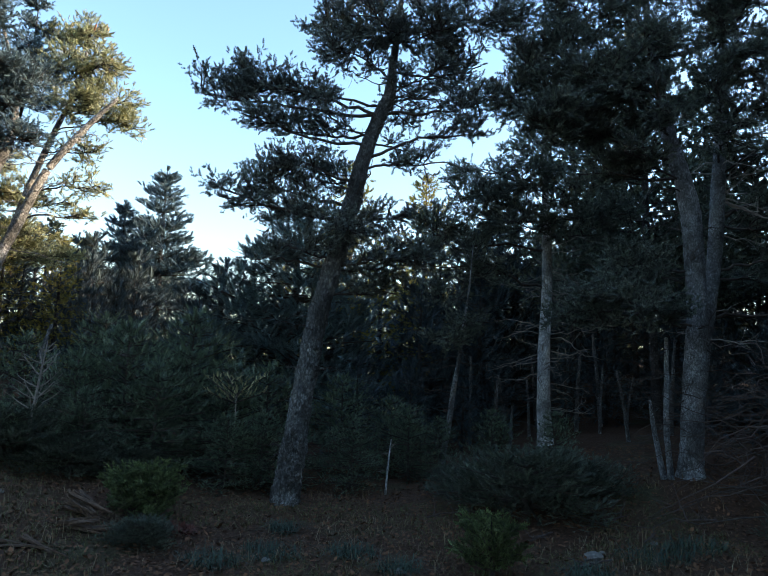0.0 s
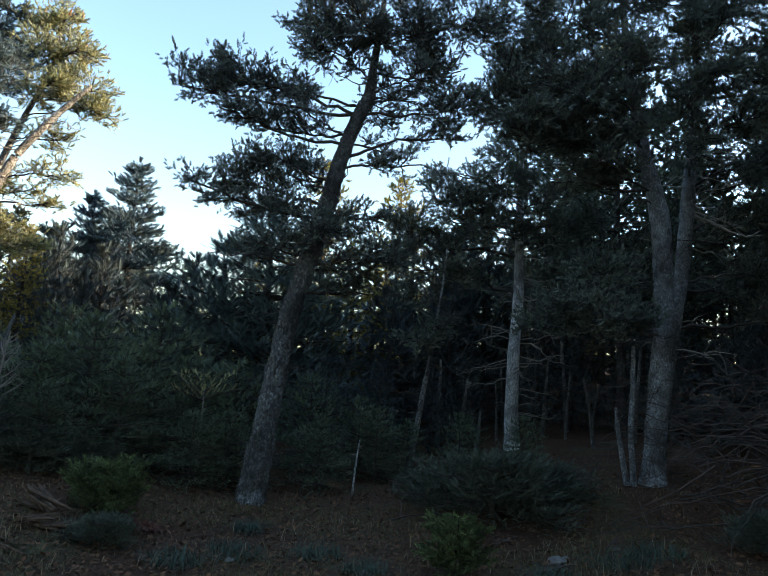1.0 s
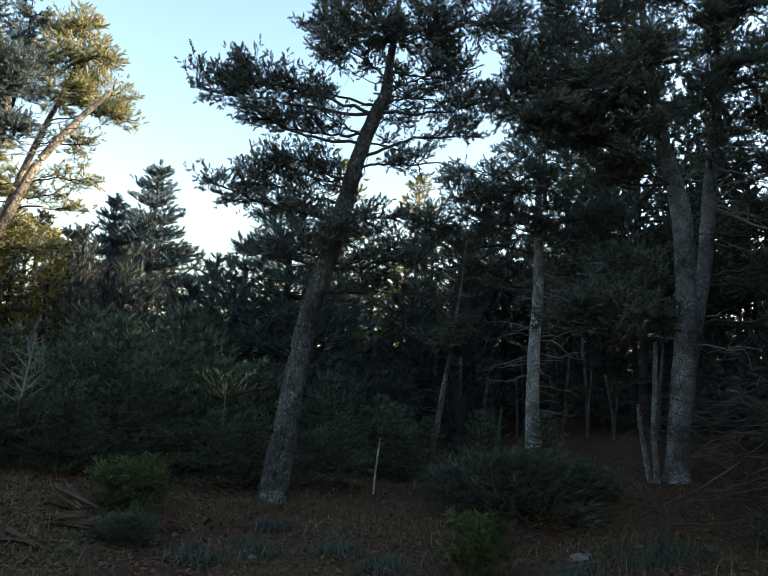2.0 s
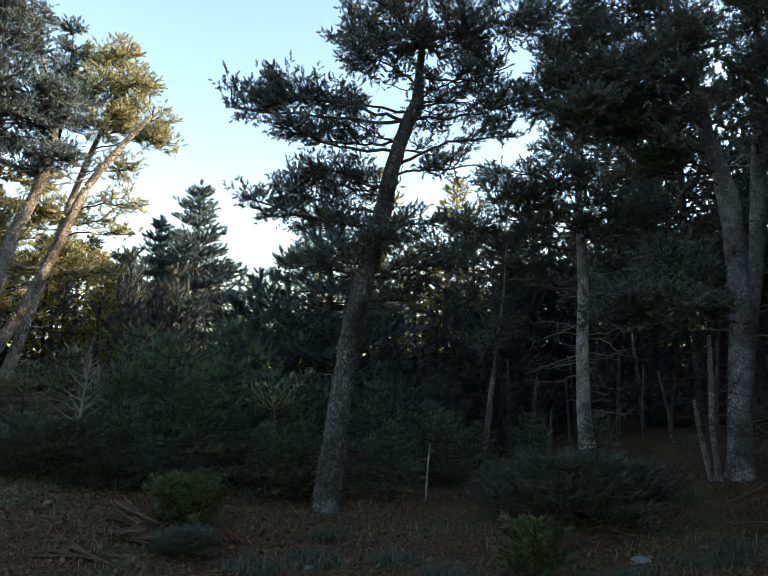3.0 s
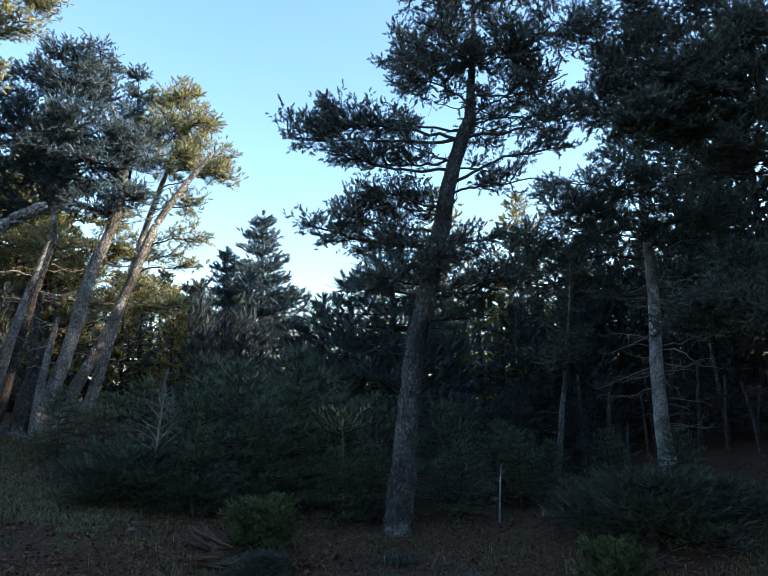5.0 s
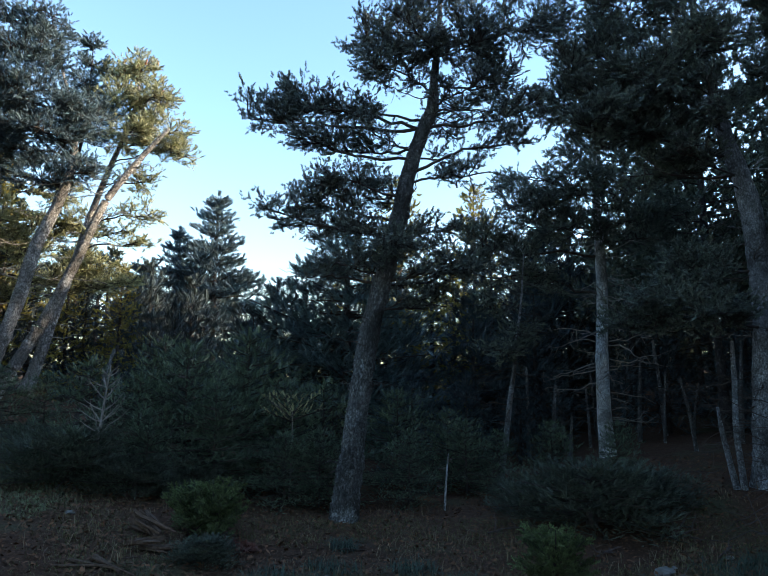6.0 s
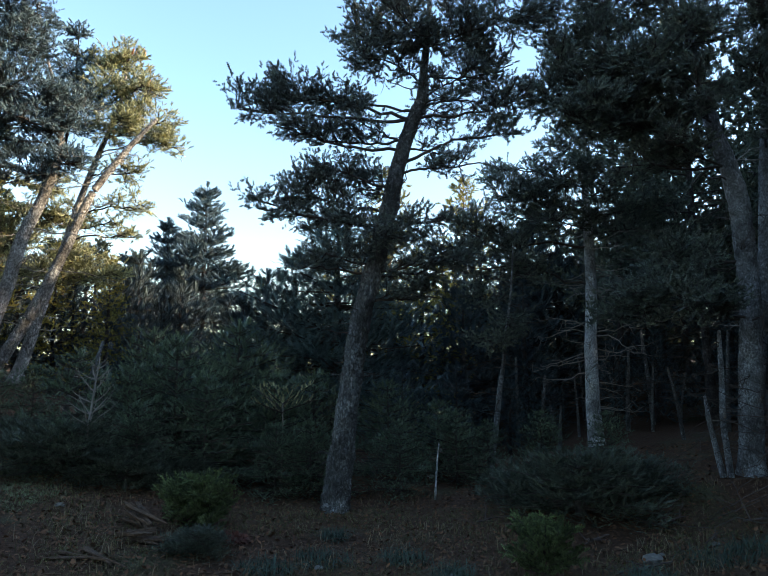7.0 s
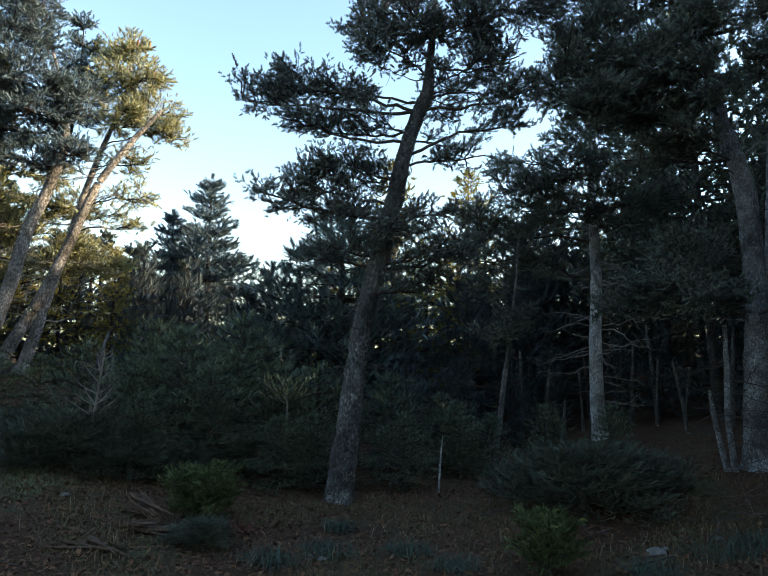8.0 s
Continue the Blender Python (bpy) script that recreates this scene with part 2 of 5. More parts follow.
def brush_template(count, wide, seed, blades=2):
    """A stout fir shoot along +y: serrated blades of short needles that cross along the stem."""
    r = np.random.RandomState(seed)
    v, f = [], []
    for b in range(blades):
        turn = math.pi * b / blades + 0.35
        cx, cz = math.cos(turn), math.sin(turn)
        first = len(v)
        v += [(0, i / count, 0) for i in range(count + 1)]
        for side in (1, -1):
            for i in range(count):
                w = wide * r.uniform(0.75, 1.2) * (1.0 if i < count - 1 else 0.7) * side
                v.append((w * cx, (i + 1) / count + abs(w) * r.uniform(0.05, 0.55), w * cz + abs(w) * 0.25))
                f.append((first + i, first + i + 1, len(v) - 1))
    return np.array(v), np.array(f)


BRUSH, BRUSH_WIDE = brush_template(3, 0.30, 5), brush_template(4, 0.25, 6)
NEAR, FAR = shoot_template(10, 0.145, 0.40, 1), shoot_template(6, 0.40, 0.55, 3)
FROND = frond_template(6, 0.30, 9)
LEAFY = frond_template(4, 0.28, 11)


def spray(rng, line, radius, width, shoot, fill=1.0, bare=0.3, pend=0.0, step=0.09, fan=55, rise=0.15, twig=3, flat=0.36):
    """One fir limb along a line (n x 3): side branches to both sides in a flattish fan, each set with shoots.
    Returns wood lines and shoot arrays (pos, dir, up, size)."""
    n = len(line)
    L = np.linalg.norm(np.diff(line, axis=0), axis=1).sum()
    wood = [(line, radius)]
    tang = unit(np.gradient(line, axis=0))
    m = max(3, int(L * (1 - bare) / step))
    s = bare + (1 - bare) * (np.arange(m) + rng.uniform(0.1, 0.9, m)) / m
    side = np.where(np.arange(m) % 2, 1.0, -1.0)
    idx = s * (n - 1)
    i0 = np.clip(idx.astype(int), 0, n - 2)
    fr = (idx - i0)[:, None]
    p = line[i0] * (1 - fr) + line[i0 + 1] * fr
    t = unit(tang[i0] * (1 - fr) + tang[i0 + 1] * fr)
    up = np.array([0, 0, 1.0])
    lat = unit(np.cross(t, up) + 1e-6)
    ang = np.radians(rng.normal(fan, 12, m))
    q = (s - bare) / (1 - bare)
    prof = (0.35 + 0.65 * np.sin(np.clip(q * 1.15 + 0.25, 0, 1.4) * math.pi / 1.4 * 0.95)) * (1 - 0.55 * q**3)
    ln = width * prof * rng.uniform(0.6, 1.25, m)
    d = unit(t * np.cos(ang)[:, None] + lat * (side * np.sin(ang))[:, None] + up * (rng.normal(rise, flat, m) - pend)[:, None])
    P, D, S = [], [], []
    for k in range(m):
        c = max(2, int(ln[k] / (shoot * 0.55) * fill))
        u = np.linspace(0.12, 1.0, c)
        bend = up * (0.10 - pend * 0.5) * ln[k]
        q0 = p[k] + d[k] * ln[k] * u[:, None] + bend * (u**2)[:, None]
        wood.append((np.array([p[k], p[k] + d[k] * ln[k] * 0.5 + bend * 0.25, p[k] + d[k] * ln[k] + bend]), np.array([1, 0.7, 0.3]) * max(0.0035, 0.012 * ln[k])))
        l2 = unit(np.cross(d[k], up) + 1e-6)
        sd = np.where(np.arange(c) % 2, 1.0, -1.0)
        aa = np.radians(rng.normal(42, 14, c))
        aa[-1] = 0.1
        dd = unit(d[k] * np.cos(aa)[:, None] + l2 * (sd * np.sin(aa))[:, None] + up * rng.normal(0.18 - pend, flat, c)[:, None])
        tl = (0.30 * ln[k] * (1 - 0.6 * u) + 0.04) * rng.uniform(0.6, 1.3, c)
        for j in range(twig):
            f = (j + 0.5) / twig
            P.append(q0 + dd * (tl * f)[:, None] + rng.normal(0, 0.012, (c, 3)))
            D.append(unit(dd + rng.normal(0, 0.5 if flat > 0.2 else 0.2, (c, 3)) + up * (0.2 - pend)))
            S.append(shoot * rng.uniform(0.75, 1.3, c))
    c = max(3, int(L * (1 - bare) / (shoot * 0.5) * fill))
    u = bare + (1 - bare) * np.linspace(0, 1, c)
    idx = u * (n - 1)
    i0 = np.clip(idx.astype(int), 0, n - 2)
    fr = (idx - i0)[:, None]
    P.append(line[i0] * (1 - fr) + line[i0 + 1] * fr)
    D.append(unit(tang[i0] + rng.normal(0, 0.45, (c, 3)) + np.array([0, 0, 0.25 - pend])))
    S.append(shoot * rng.uniform(0.8, 1.3, c))
    return wood, (np.concatenate(P), np.concatenate(D), np.concatenate(S))


def foliage_arrays(parts, template):
    P, D, S = (np.concatenate([q[i] for q in parts]) for i in range(3))
    up = np.tile(np.array([[0, 0, 1.0]]), (len(P), 1)) + 0.01
    return shoots(P, D, up, S, template)


def trunk_mesh(name, knots, mat, sides=20, rings=90, rough=0.1, scale=7.0, flake=0.5):
    """A trunk through knots (x, y, z, radius), with bark relief and root flare; open below the ground."""
    c = curve_points(knots, rings)
    pts, rad = c[:, :3], np.maximum(c[:, 3], 0.004)
    v, q = tubes([(pts, rad)], sides)
    centre = np.repeat(pts, sides, 0)
    out = v - centre
    f = np.empty(len(v))
    for i, p in enumerate(v):
        w = Vector((p[0] * scale, p[1] * scale, p[2] * scale * 0.5))
        f[i] = noise.noise(w) * 0.6 + abs(noise.noise(w * 2.7)) * 0.7 - 0.3 + 0.5 * noise.noise(Vector((p[0] * 1.5, p[1] * 1.5, p[2] * 0.8))) + flake * noise.noise(w * 6.0)
    v = centre + out * (1 + rough * f)[:, None]
    # closes the upper end
    top = len(v)
    v = np.concatenate([v, pts[-1:] + unit(pts[-1:] - pts[-2:-1]) * rad[-1] * 0.3])
    r0 = (rings - 1) * sides
    k = np.arange(sides)
    q = np.concatenate([q, np.stack([r0 + k, r0 + (k + 1) % sides, np.full(sides, top), np.full(sides, top)], -1)[:, :4]])
    me = bpy.data.meshes.new(name)
    me.from_pydata(v.tolist(), [], [tuple(dict.fromkeys(f)) for f in q.tolist()])
    me.polygons.foreach_set("use_smooth", np.ones(len(me.polygons), dtype=bool))
    me.materials.append(mat)
    return new(name, me)


def limb_line(start, end, sag=0.0, wobble=0.05, rng=None, n=14):
    a, b = np.asarray(start, float), np.asarray(end, float)
    t = np.linspace(0, 1, n)[:, None]
    L = np.linalg.norm(b - a)
    w = np.cumsum(rng.normal(0, 1, (n, 3)), 0) * wobble * L / n**0.5 * 0.35
    w = w - w[0] - (w[-1] - w[0]) * t
    p = a + (b - a) * t + w
    p[:, 2] += 4 * sag * L * (t * (1 - t))[:, 0]
    return p


def ground_z(x, y):
    """The lie of the land: a shallow trough that rises to both sides and away from the camera."""
    def soft(v, s=0.8):
        return s * math.log1p(math.exp(min(v / s, 40)))
    left, right, far = soft(-1.2 - x), soft(x - 1.6), soft(y - 5.5)
    z = 0.155 * left / (1 + left / 45) + 0.10 * right / (1 + right / 40) + 0.022 * far / (1 + far / 60)
    back = soft(y - 15.0, 2.0)
    z += 0.11 * back / (1 + back / 45) / (1 + math.exp(min((1.0 - x) / 2.5, 40)))
    z += 0.43 / (1 + math.exp(min((7.9 - y) / 0.45, 40))) / (1 + math.exp(min((x + 5.7) / 0.5, 40))) / (1 + math.exp(min((y - 13.5) / 0.8, 40)))
    z += 0.25 / (1 + math.exp(min((7.4 - y) / 0.28, 40))) / (1 + math.exp(min((2.6 - x) / 0.3, 40)))
    z += 0.05 * noise.noise(Vector((x * 0.55, y * 0.55, 3.0))) + 0.02 * noise.noise(Vector((x * 2.1, y * 2.1, 9.0)))
    return z


# ---------------------------------------------------------------- tree builders
def on_trunk(knots, z):
    k = np.asarray(knots, float)
    return np.array([np.interp(z, k[:, 2], k[:, i]) for i in range(4)])


def bare_branch(parent, base, start, end, r, mat, rng, twigs=6, name="dead_branch", label="", droop=0.0, kink=0.25):
    """A needleless branch with short side twigs, one mesh."""
    line = limb_line(start, end, -droop, kink, rng, 9)
    lines = [(line, np.linspace(r, max(r * 0.25, 0.003), 9))]
    L = np.linalg.norm(line[-1] - line[0])
    t = unit(line[-1] - line[0])
    for k in range(twigs):
        i = rng.randint(2, 9)
        d = unit(t * 0.7 + rng.normal(0, 0.7, 3))
        ln = L * rng.uniform(0.1, 0.35)
        m = line[i] + d * ln * 0.5 + rng.normal(0, 0.04 * ln, 3)
        lines.append((np.array([line[i], m, line[i] + d * ln]), np.array([1, 0.7, 0.35]) * max(r * 0.35, 0.003)))
    v, q = tubes(lines, 4)
    return under(mesh_object(name, v - base, q, mat, True), parent, label)


def bough(top, base, knots, centre, half, count, rng, fol, shoot, template, reach, fill, step, flat, twig):
    """A crooked bough from the trunk to the middle of a mass of needles, with twigs that fill the mass unevenly."""
    zt = [k[2] for k in knots]
    away = np.linalg.norm(centre[:2] - on_trunk(knots, min(centre[2], zt[-1] - 0.3))[:2])
    z = float(np.clip(centre[2] - away * rng.uniform(0.05, 0.28), zt[0] + 0.5, zt[-1] - 0.35))
    c = on_trunk(knots, z)
    end = centre + (centre - c[:3]) / max(away, 0.3) * half.max() * 0.55
    end[2] = centre[2] + half[2] * rng.uniform(-0.3, 0.3)
    line = limb_line(c[:3], end, rng.uniform(-0.05, 0.05), 0.16, rng, 16)
    L = np.linalg.norm(end - c[:3])
    wood = [(line, np.linspace(min(c[3] * 0.3, 0.009 + 0.009 * L), 0.008, 16))]
    fo = []
    for k in range(count):
        way = unit(rng.normal(0, 1, 3))
        goal = centre + way * half * rng.uniform(0.35, 1.0) ** 0.5
        i = int(np.clip(np.argmin(np.linalg.norm(line - goal, axis=1)) - rng.randint(0, 4), 3, 15))
        sub = limb_line(line[i], goal, rng.uniform(-0.04, 0.06), 0.22, rng, 8)
        w, f = spray(rng, sub, np.linspace(0.009, 0.004, 8), reach, shoot, fill, 0.2, 0.0, step, 50, 0.2, twig, flat)
        wood += w
        fo.append(f)
    v, q = tubes(wood, 4)
    limb = under(mesh_object("limb", v - base, q, TWIG, True), top)
    v, t = foliage_arrays(fo, template)
    under(mesh_object("foliage", v - base, t, fol), limb)


def fir(name, knots, mat, label, seed, limbs=(), profile=(), count=0, fol=FIR, shoot=0.075, template=NEAR, width=0.5, step=0.09,
        fill=1.0, rise=(0.35, -0.1), dead=(), dead_mat=TWIG, group="", category="fir tree", sides=18, rings=80, pend=0.0, bare=0.3, lean=None, twig=3, flat=0.33, rough=0.12, relief=7.0, clumps=(), reach=0.22, dense=1.0):
    """A fir with its own trunk, limbs and foliage. limbs: (height on trunk, end point, fan width, bare share, rise at middle).
    profile: (height, reach) rows for `count` further limbs all round. dead: (z0, z1, number, length) of bare branches.
    clumps: (x, y, z, half widths in x, y and z, number of twigs) of the masses of needles, each borne by a bough of its own."""
    rng = np.random.RandomState(seed)
    base = np.array([knots[0][0], knots[0][1], ground_z(knots[0][0], knots[0][1])])
    top = thing(name, base, label, category, group)
    local = [(x - base[0], y - base[1], z - base[2], r) for x, y, z, r in knots]
    under(trunk_mesh("trunk", local, mat, sides, rings, rough, relief), top)
    todo = list(limbs)
    if profile:
        pz, pr = [p[0] for p in profile], [p[1] for p in profile]
        zs = np.sort(pz[0] + (pz[-1] - pz[0]) * (np.arange(count) + rng.uniform(0, 1, count)) / max(count, 1))
        az = rng.uniform(0, 6.28)
        for i, z in enumerate(zs):
            az += 2.4 + rng.uniform(-0.5, 0.5)
            q = (z - pz[0]) / (pz[-1] - pz[0])
            R = np.interp(z, pz, pr) * rng.uniform(0.7, 1.15)
            c = on_trunk(knots, z)
            up = rise[1] + (rise[0] - rise[1]) * q + rng.normal(0, 0.10)
            ext = (0, 0) if lean is None else (lean[0] * R, lean[1] * R)
            todo.append((z, (c[0] + R * math.cos(az) + ext[0], c[1] + R * math.sin(az) + ext[1], z + R * up), min(width, 0.15 + R * 0.45), bare, 0.03))
    for z, end, w, b, sag in todo:
        c = on_trunk(knots, z)
        line = limb_line(c[:3], end, sag, 0.15, rng)
        L = np.linalg.norm(line[-1] - line[0])
        r = min(c[3] * 0.35, 0.008 + 0.009 * L)
        wood, fo = spray(rng, line, np.linspace(r, 0.005, len(line)), w, shoot, fill, b, pend, step, twig=twig, flat=flat)
        v, q = tubes(wood, 4)
        limb = under(mesh_object("limb", v - base, q, TWIG, True), top)
        v, t = foliage_arrays([fo], template)
        under(mesh_object("foliage", v - base, t, fol), limb)
    for cx, cy, cz, rx, ry, rz, n in clumps:
        bough(top, base, knots, np.array([cx, cy, cz]), np.array([rx, ry, rz]), int(n * dense), rng, fol, shoot, template, reach, fill, step, flat, twig)
    for z0, z1, n, ln in dead:
        for i in range(n):
            z = rng.uniform(z0, z1)
            c = on_trunk(knots, z)
            a, l = rng.uniform(0, 6.28), ln * rng.uniform(0.35, 1.1)
            end = c[:3] + np.array([math.cos(a) * l, math.sin(a) * l, l * rng.uniform(-0.35, 0.25)])
            bare_branch(top, base, c[:3], end, min(0.35 * c[3], 0.006 + 0.005 * l), dead_mat, rng, rng.randint(3, 9), droop=rng.uniform(-0.05, 0.08))
    return top


def conifer(name, label, seed, H, reach, clear, r0, fol, mat=BARK_DARK, shoot=0.15, template=FAR, count=70, step=0.2, fill=0.8, power=0.9,
            width=0.6, group="", dead=0, rise=(0.5, -0.15), category="fir tree", flat=0.25, twig=2, thin=50, sides=10, rings=40, tiers=0, uneven=0.0):
    """A whole conifer of height H at the origin: trunk, branches and crown as three meshes, plus bare lower branches."""
    rng = np.random.RandomState(seed)
    top = thing(name, (0, 0, 0), label, category, group)
    bend = rng.normal(0, 0.012 * H, 2)
    knots = [(0, 0, -0.25, r0 * 1.25), (0, 0, 0.25, r0), (bend[0], bend[1], H * 0.5, r0 * 0.62), (bend[0] * 0.6, bend[1] * 0.6, H, 0.008)]
    under(trunk_mesh("trunk", knots, mat, sides, rings, 0.12), top)
    wood, fo = [], []
    az = 0.0
    zs = clear + (H * 0.985 - clear) * ((np.arange(count) + rng.uniform(0, 1, count)) / count) ** 0.9
    if tiers:
        level = (np.arange(count) * tiers // count + 0.5) / tiers
        zs = clear + (H * 0.97 - clear) * level ** 0.9 + rng.normal(0, 0.012 * H, count)
    lop, side = rng.uniform(1 - uneven, 1 + 0.8 * uneven, 24), rng.uniform(0, 6.28, 24)
    for z in zs:
        az += 2.4 + rng.uniform(-0.6, 0.6)
        q = (z - clear) / (H - clear)
        R = (reach * (1 - q) ** power * (0.55 + 0.45 * min(1, q * 5 + 0.3)) + 0.12) * rng.uniform(0.65, 1.2)
        tier = int(q * 11) % 24
        R *= 1 + (lop[tier] - 1) * (0.6 + 0.6 * math.cos(az - side[tier]))
        c = on_trunk(knots, z)
        up = rise[1] + (rise[0] - rise[1]) * q + rng.normal(0, 0.12)
        line = limb_line(c[:3], (c[0] + R * math.cos(az), c[1] + R * math.sin(az), z + R * up), rng.uniform(-0.06, 0.02), 0.2, rng, 8)
        r = 0.006 + 0.012 * R
        w, f = spray(rng, line, np.linspace(r, 0.005, 8), min(width, 0.1 + 0.42 * R), shoot, fill, 0.15, 0.0, step, twig=twig, flat=flat)
        wood += [(w[0][0][::7], w[0][1][::7])] + [x for i, x in enumerate(w[1:]) if i % thin == 0]
        fo.append(f)
    lead = np.array([[0, 0, 1.0]]) + rng.normal(0, 0.25, (6, 3))
    fo.append((np.tile(np.array([[knots[-1][0], knots[-1][1], H - 0.05]]), (6, 1)), lead, np.full(6, shoot * 1.2)))
    v, q = tubes(wood, 3)
    tagged(under(mesh_object("branchwork", v, q, TWIG, True), top), kind="stuff")
    v, t = foliage_arrays(fo, template)
    under(mesh_object("crown", v, t, fol), top)
    for i in range(dead):
        z = rng.uniform(0.6, max(clear + 1.0, 1.2))
        c = on_trunk(knots, z)
        a, l = rng.uniform(0, 6.28), rng.uniform(0.5, 1.6)
        bare_branch(top, np.zeros(3), c[:3], c[:3] + np.array([math.cos(a) * l, math.sin(a) * l, l * rng.uniform(-0.3, 0.2)]), 0.013, TWIG, rng, 6)
    return top


def stand(ob, spots, first=True):
    """Puts a built tree at the first of the spots (x, y, turn, scale) and copies of it at the others."""
    for i, (x, y, turn, s) in enumerate(spots):
        m = pose(x, y, ground_z(x, y), 0, 0, turn) @ Matrix.Scale(s if i == 0 else s / spots[0][3], 4)
        if i == 0:
            ob.matrix_basis = m
        else:
            copy_thing(ob, m)


# ---------------------------------------------------------------- ground
GROUND, gnt, gb = material("forest_floor", 0.95)
litter = noise_node(gnt, 26, 8, 0.75)
broad = noise_node(gnt, 0.7, 4)
brown = ramp_node(gnt, litter.outputs["Fac"], [(0.28, (0.019, 0.010, 0.006)), (0.5, (0.058, 0.029, 0.015)), (0.72, (0.118, 0.066, 0.036))])
mossy = ramp_node(gnt, litter.outputs["Fac"], [(0.28, (0.023, 0.023, 0.011)), (0.72, (0.088, 0.080, 0.040))])
gf = ramp_node(gnt, broad.outputs["Fac"], [(0.54, (0, 0, 0)), (0.68, (1, 1, 1))])
gnt.links.new(mix_node(gnt, gf, brown, mossy), gb.inputs["Base Color"])
bump_node(gnt, gb, litter.outputs["Fac"], 0.9, 0.03)

def ground_sheet():
    def axis(lo, hi, fine_lo, fine_hi, fine):
        far_lo = fine_lo - np.geomspace(0.4, fine_lo - lo, 26)[::-1]
        far_hi = fine_hi + np.geomspace(0.4, hi - fine_hi, 26)
        return np.r_[far_lo, np.arange(fine_lo, fine_hi, fine), far_hi]
    xs, ys = axis(-1500, 1500, -10, 7, 0.1), axis(-1500, 1500, 3.5, 13, 0.1)
    v = np.array([(x, y, ground_z(x, y)) for y in ys for x in xs])
    near = (np.abs(v[:, 0] + 1) < 10) & (np.abs(v[:, 1] - 8) < 7)
    for i in np.nonzero(near)[0]:
        p = v[i]
        v[i, 2] += 0.018 * noise.noise(Vector((p[0] * 6, p[1] * 6, 1.0))) + 0.012 * noise.noise(Vector((p[0] * 13, p[1] * 13, 5.0)))
    nx, ny = len(xs), len(ys)
    i = (np.arange(ny - 1)[:, None] * nx + np.arange(nx - 1)[None]).ravel()
    return mesh_object("ground", v, np.stack([i, i + 1, i + nx + 1, i + nx], -1), GROUND, True)


tagged(ground_sheet(), "brown forest floor of needle litter, moss and dry grass", "ground", kind="structure")

# ---------------------------------------------------------------- the leaning fir in the middle
MAIN = [
    (-1.07, 7.65, -0.05, 0.2263), (-1.06, 7.65, 0.11, 0.1873), (-1.04, 7.65, 0.36, 0.1653), (-0.99, 7.65, 0.75, 0.1493), (-0.94, 7.65, 1.14, 0.1388), (-0.89, 7.65, 1.54, 0.1311),
    (-0.85, 7.65, 1.89, 0.1231), (-0.78, 7.65, 2.3, 0.1181), (-0.68, 7.65, 2.71, 0.1189), (-0.58, 7.65, 3.08, 0.1137), (-0.5, 7.65, 3.44, 0.1113), (-0.4, 7.65, 3.81, 0.109),
    (-0.33, 7.65, 4.19, 0.1036), (-0.24, 7.65, 4.51, 0.0949), (-0.11, 7.65, 4.86, 0.0862), (-0.0, 7.65, 5.15, 0.0742), (0.02, 7.65, 5.47, 0.056), (0.06, 7.65, 5.87, 0.0407),
    (0.1, 7.65, 6.48, 0.0285), (0.13, 7.65, 7.52, 0.0097)]
MAIN_LEFT = [
    (-2.08, 7.4, 5.06, 0.34, 0.39, 0.29, 13), (-1.64, 7.6, 5.3, 0.42, 0.45, 0.35, 16), (-1.1, 7.8, 5.21, 0.43, 0.45, 0.27, 13), (-1.56, 7.3, 4.64, 0.3, 0.39, 0.21, 9), (-1.17, 7.7, 4.71, 0.42, 0.45, 0.25, 12),
    (-0.71, 7.4, 4.73, 0.3, 0.34, 0.27, 6), (-1.77, 7.4, 3.74, 0.34, 0.39, 0.25, 12), (-1.38, 7.7, 3.91, 0.45, 0.45, 0.31, 15), (-1.03, 7.4, 4.15, 0.43, 0.45, 0.23, 12), (-0.76, 8.0, 4.15, 0.32, 0.45, 0.36, 9),
    (-1.05, 7.6, 3.56, 0.51, 0.45, 0.23, 13)]
MAIN_TOP = [
    (-0.72, 7.5, 6.02, 0.43, 0.57, 0.43, 18), (-0.49, 7.3, 5.5, 0.48, 0.46, 0.23, 13), (-0.18, 7.1, 5.82, 0.54, 0.57, 0.4, 20), (0.35, 7.4, 5.85, 0.56, 0.57, 0.42, 20), (0.92, 7.6, 6.08, 0.5, 0.52, 0.36, 16),
    (1.43, 7.7, 6.25, 0.43, 0.46, 0.32, 12), (-0.19, 7.6, 6.94, 0.8, 0.69, 0.51, 20), (0.64, 7.7, 6.97, 0.81, 0.69, 0.51, 20)]
MAIN_RIGHT = [
    (0.4, 7.3, 5.28, 0.45, 0.43, 0.23, 11), (0.93, 7.8, 5.62, 0.41, 0.43, 0.27, 11), (1.06, 7.5, 5.01, 0.39, 0.43, 0.27, 11), (0.56, 8.0, 5.22, 0.49, 0.43, 0.25, 9), (1.0, 7.6, 4.61, 0.33, 0.38, 0.26, 8),
    (0.48, 7.5, 4.21, 0.32, 0.38, 0.19, 6), (0.2, 8.0, 4.56, 0.31, 0.32, 0.22, 5), (0.17, 7.9, 4.99, 0.27, 0.32, 0.21, 5)]
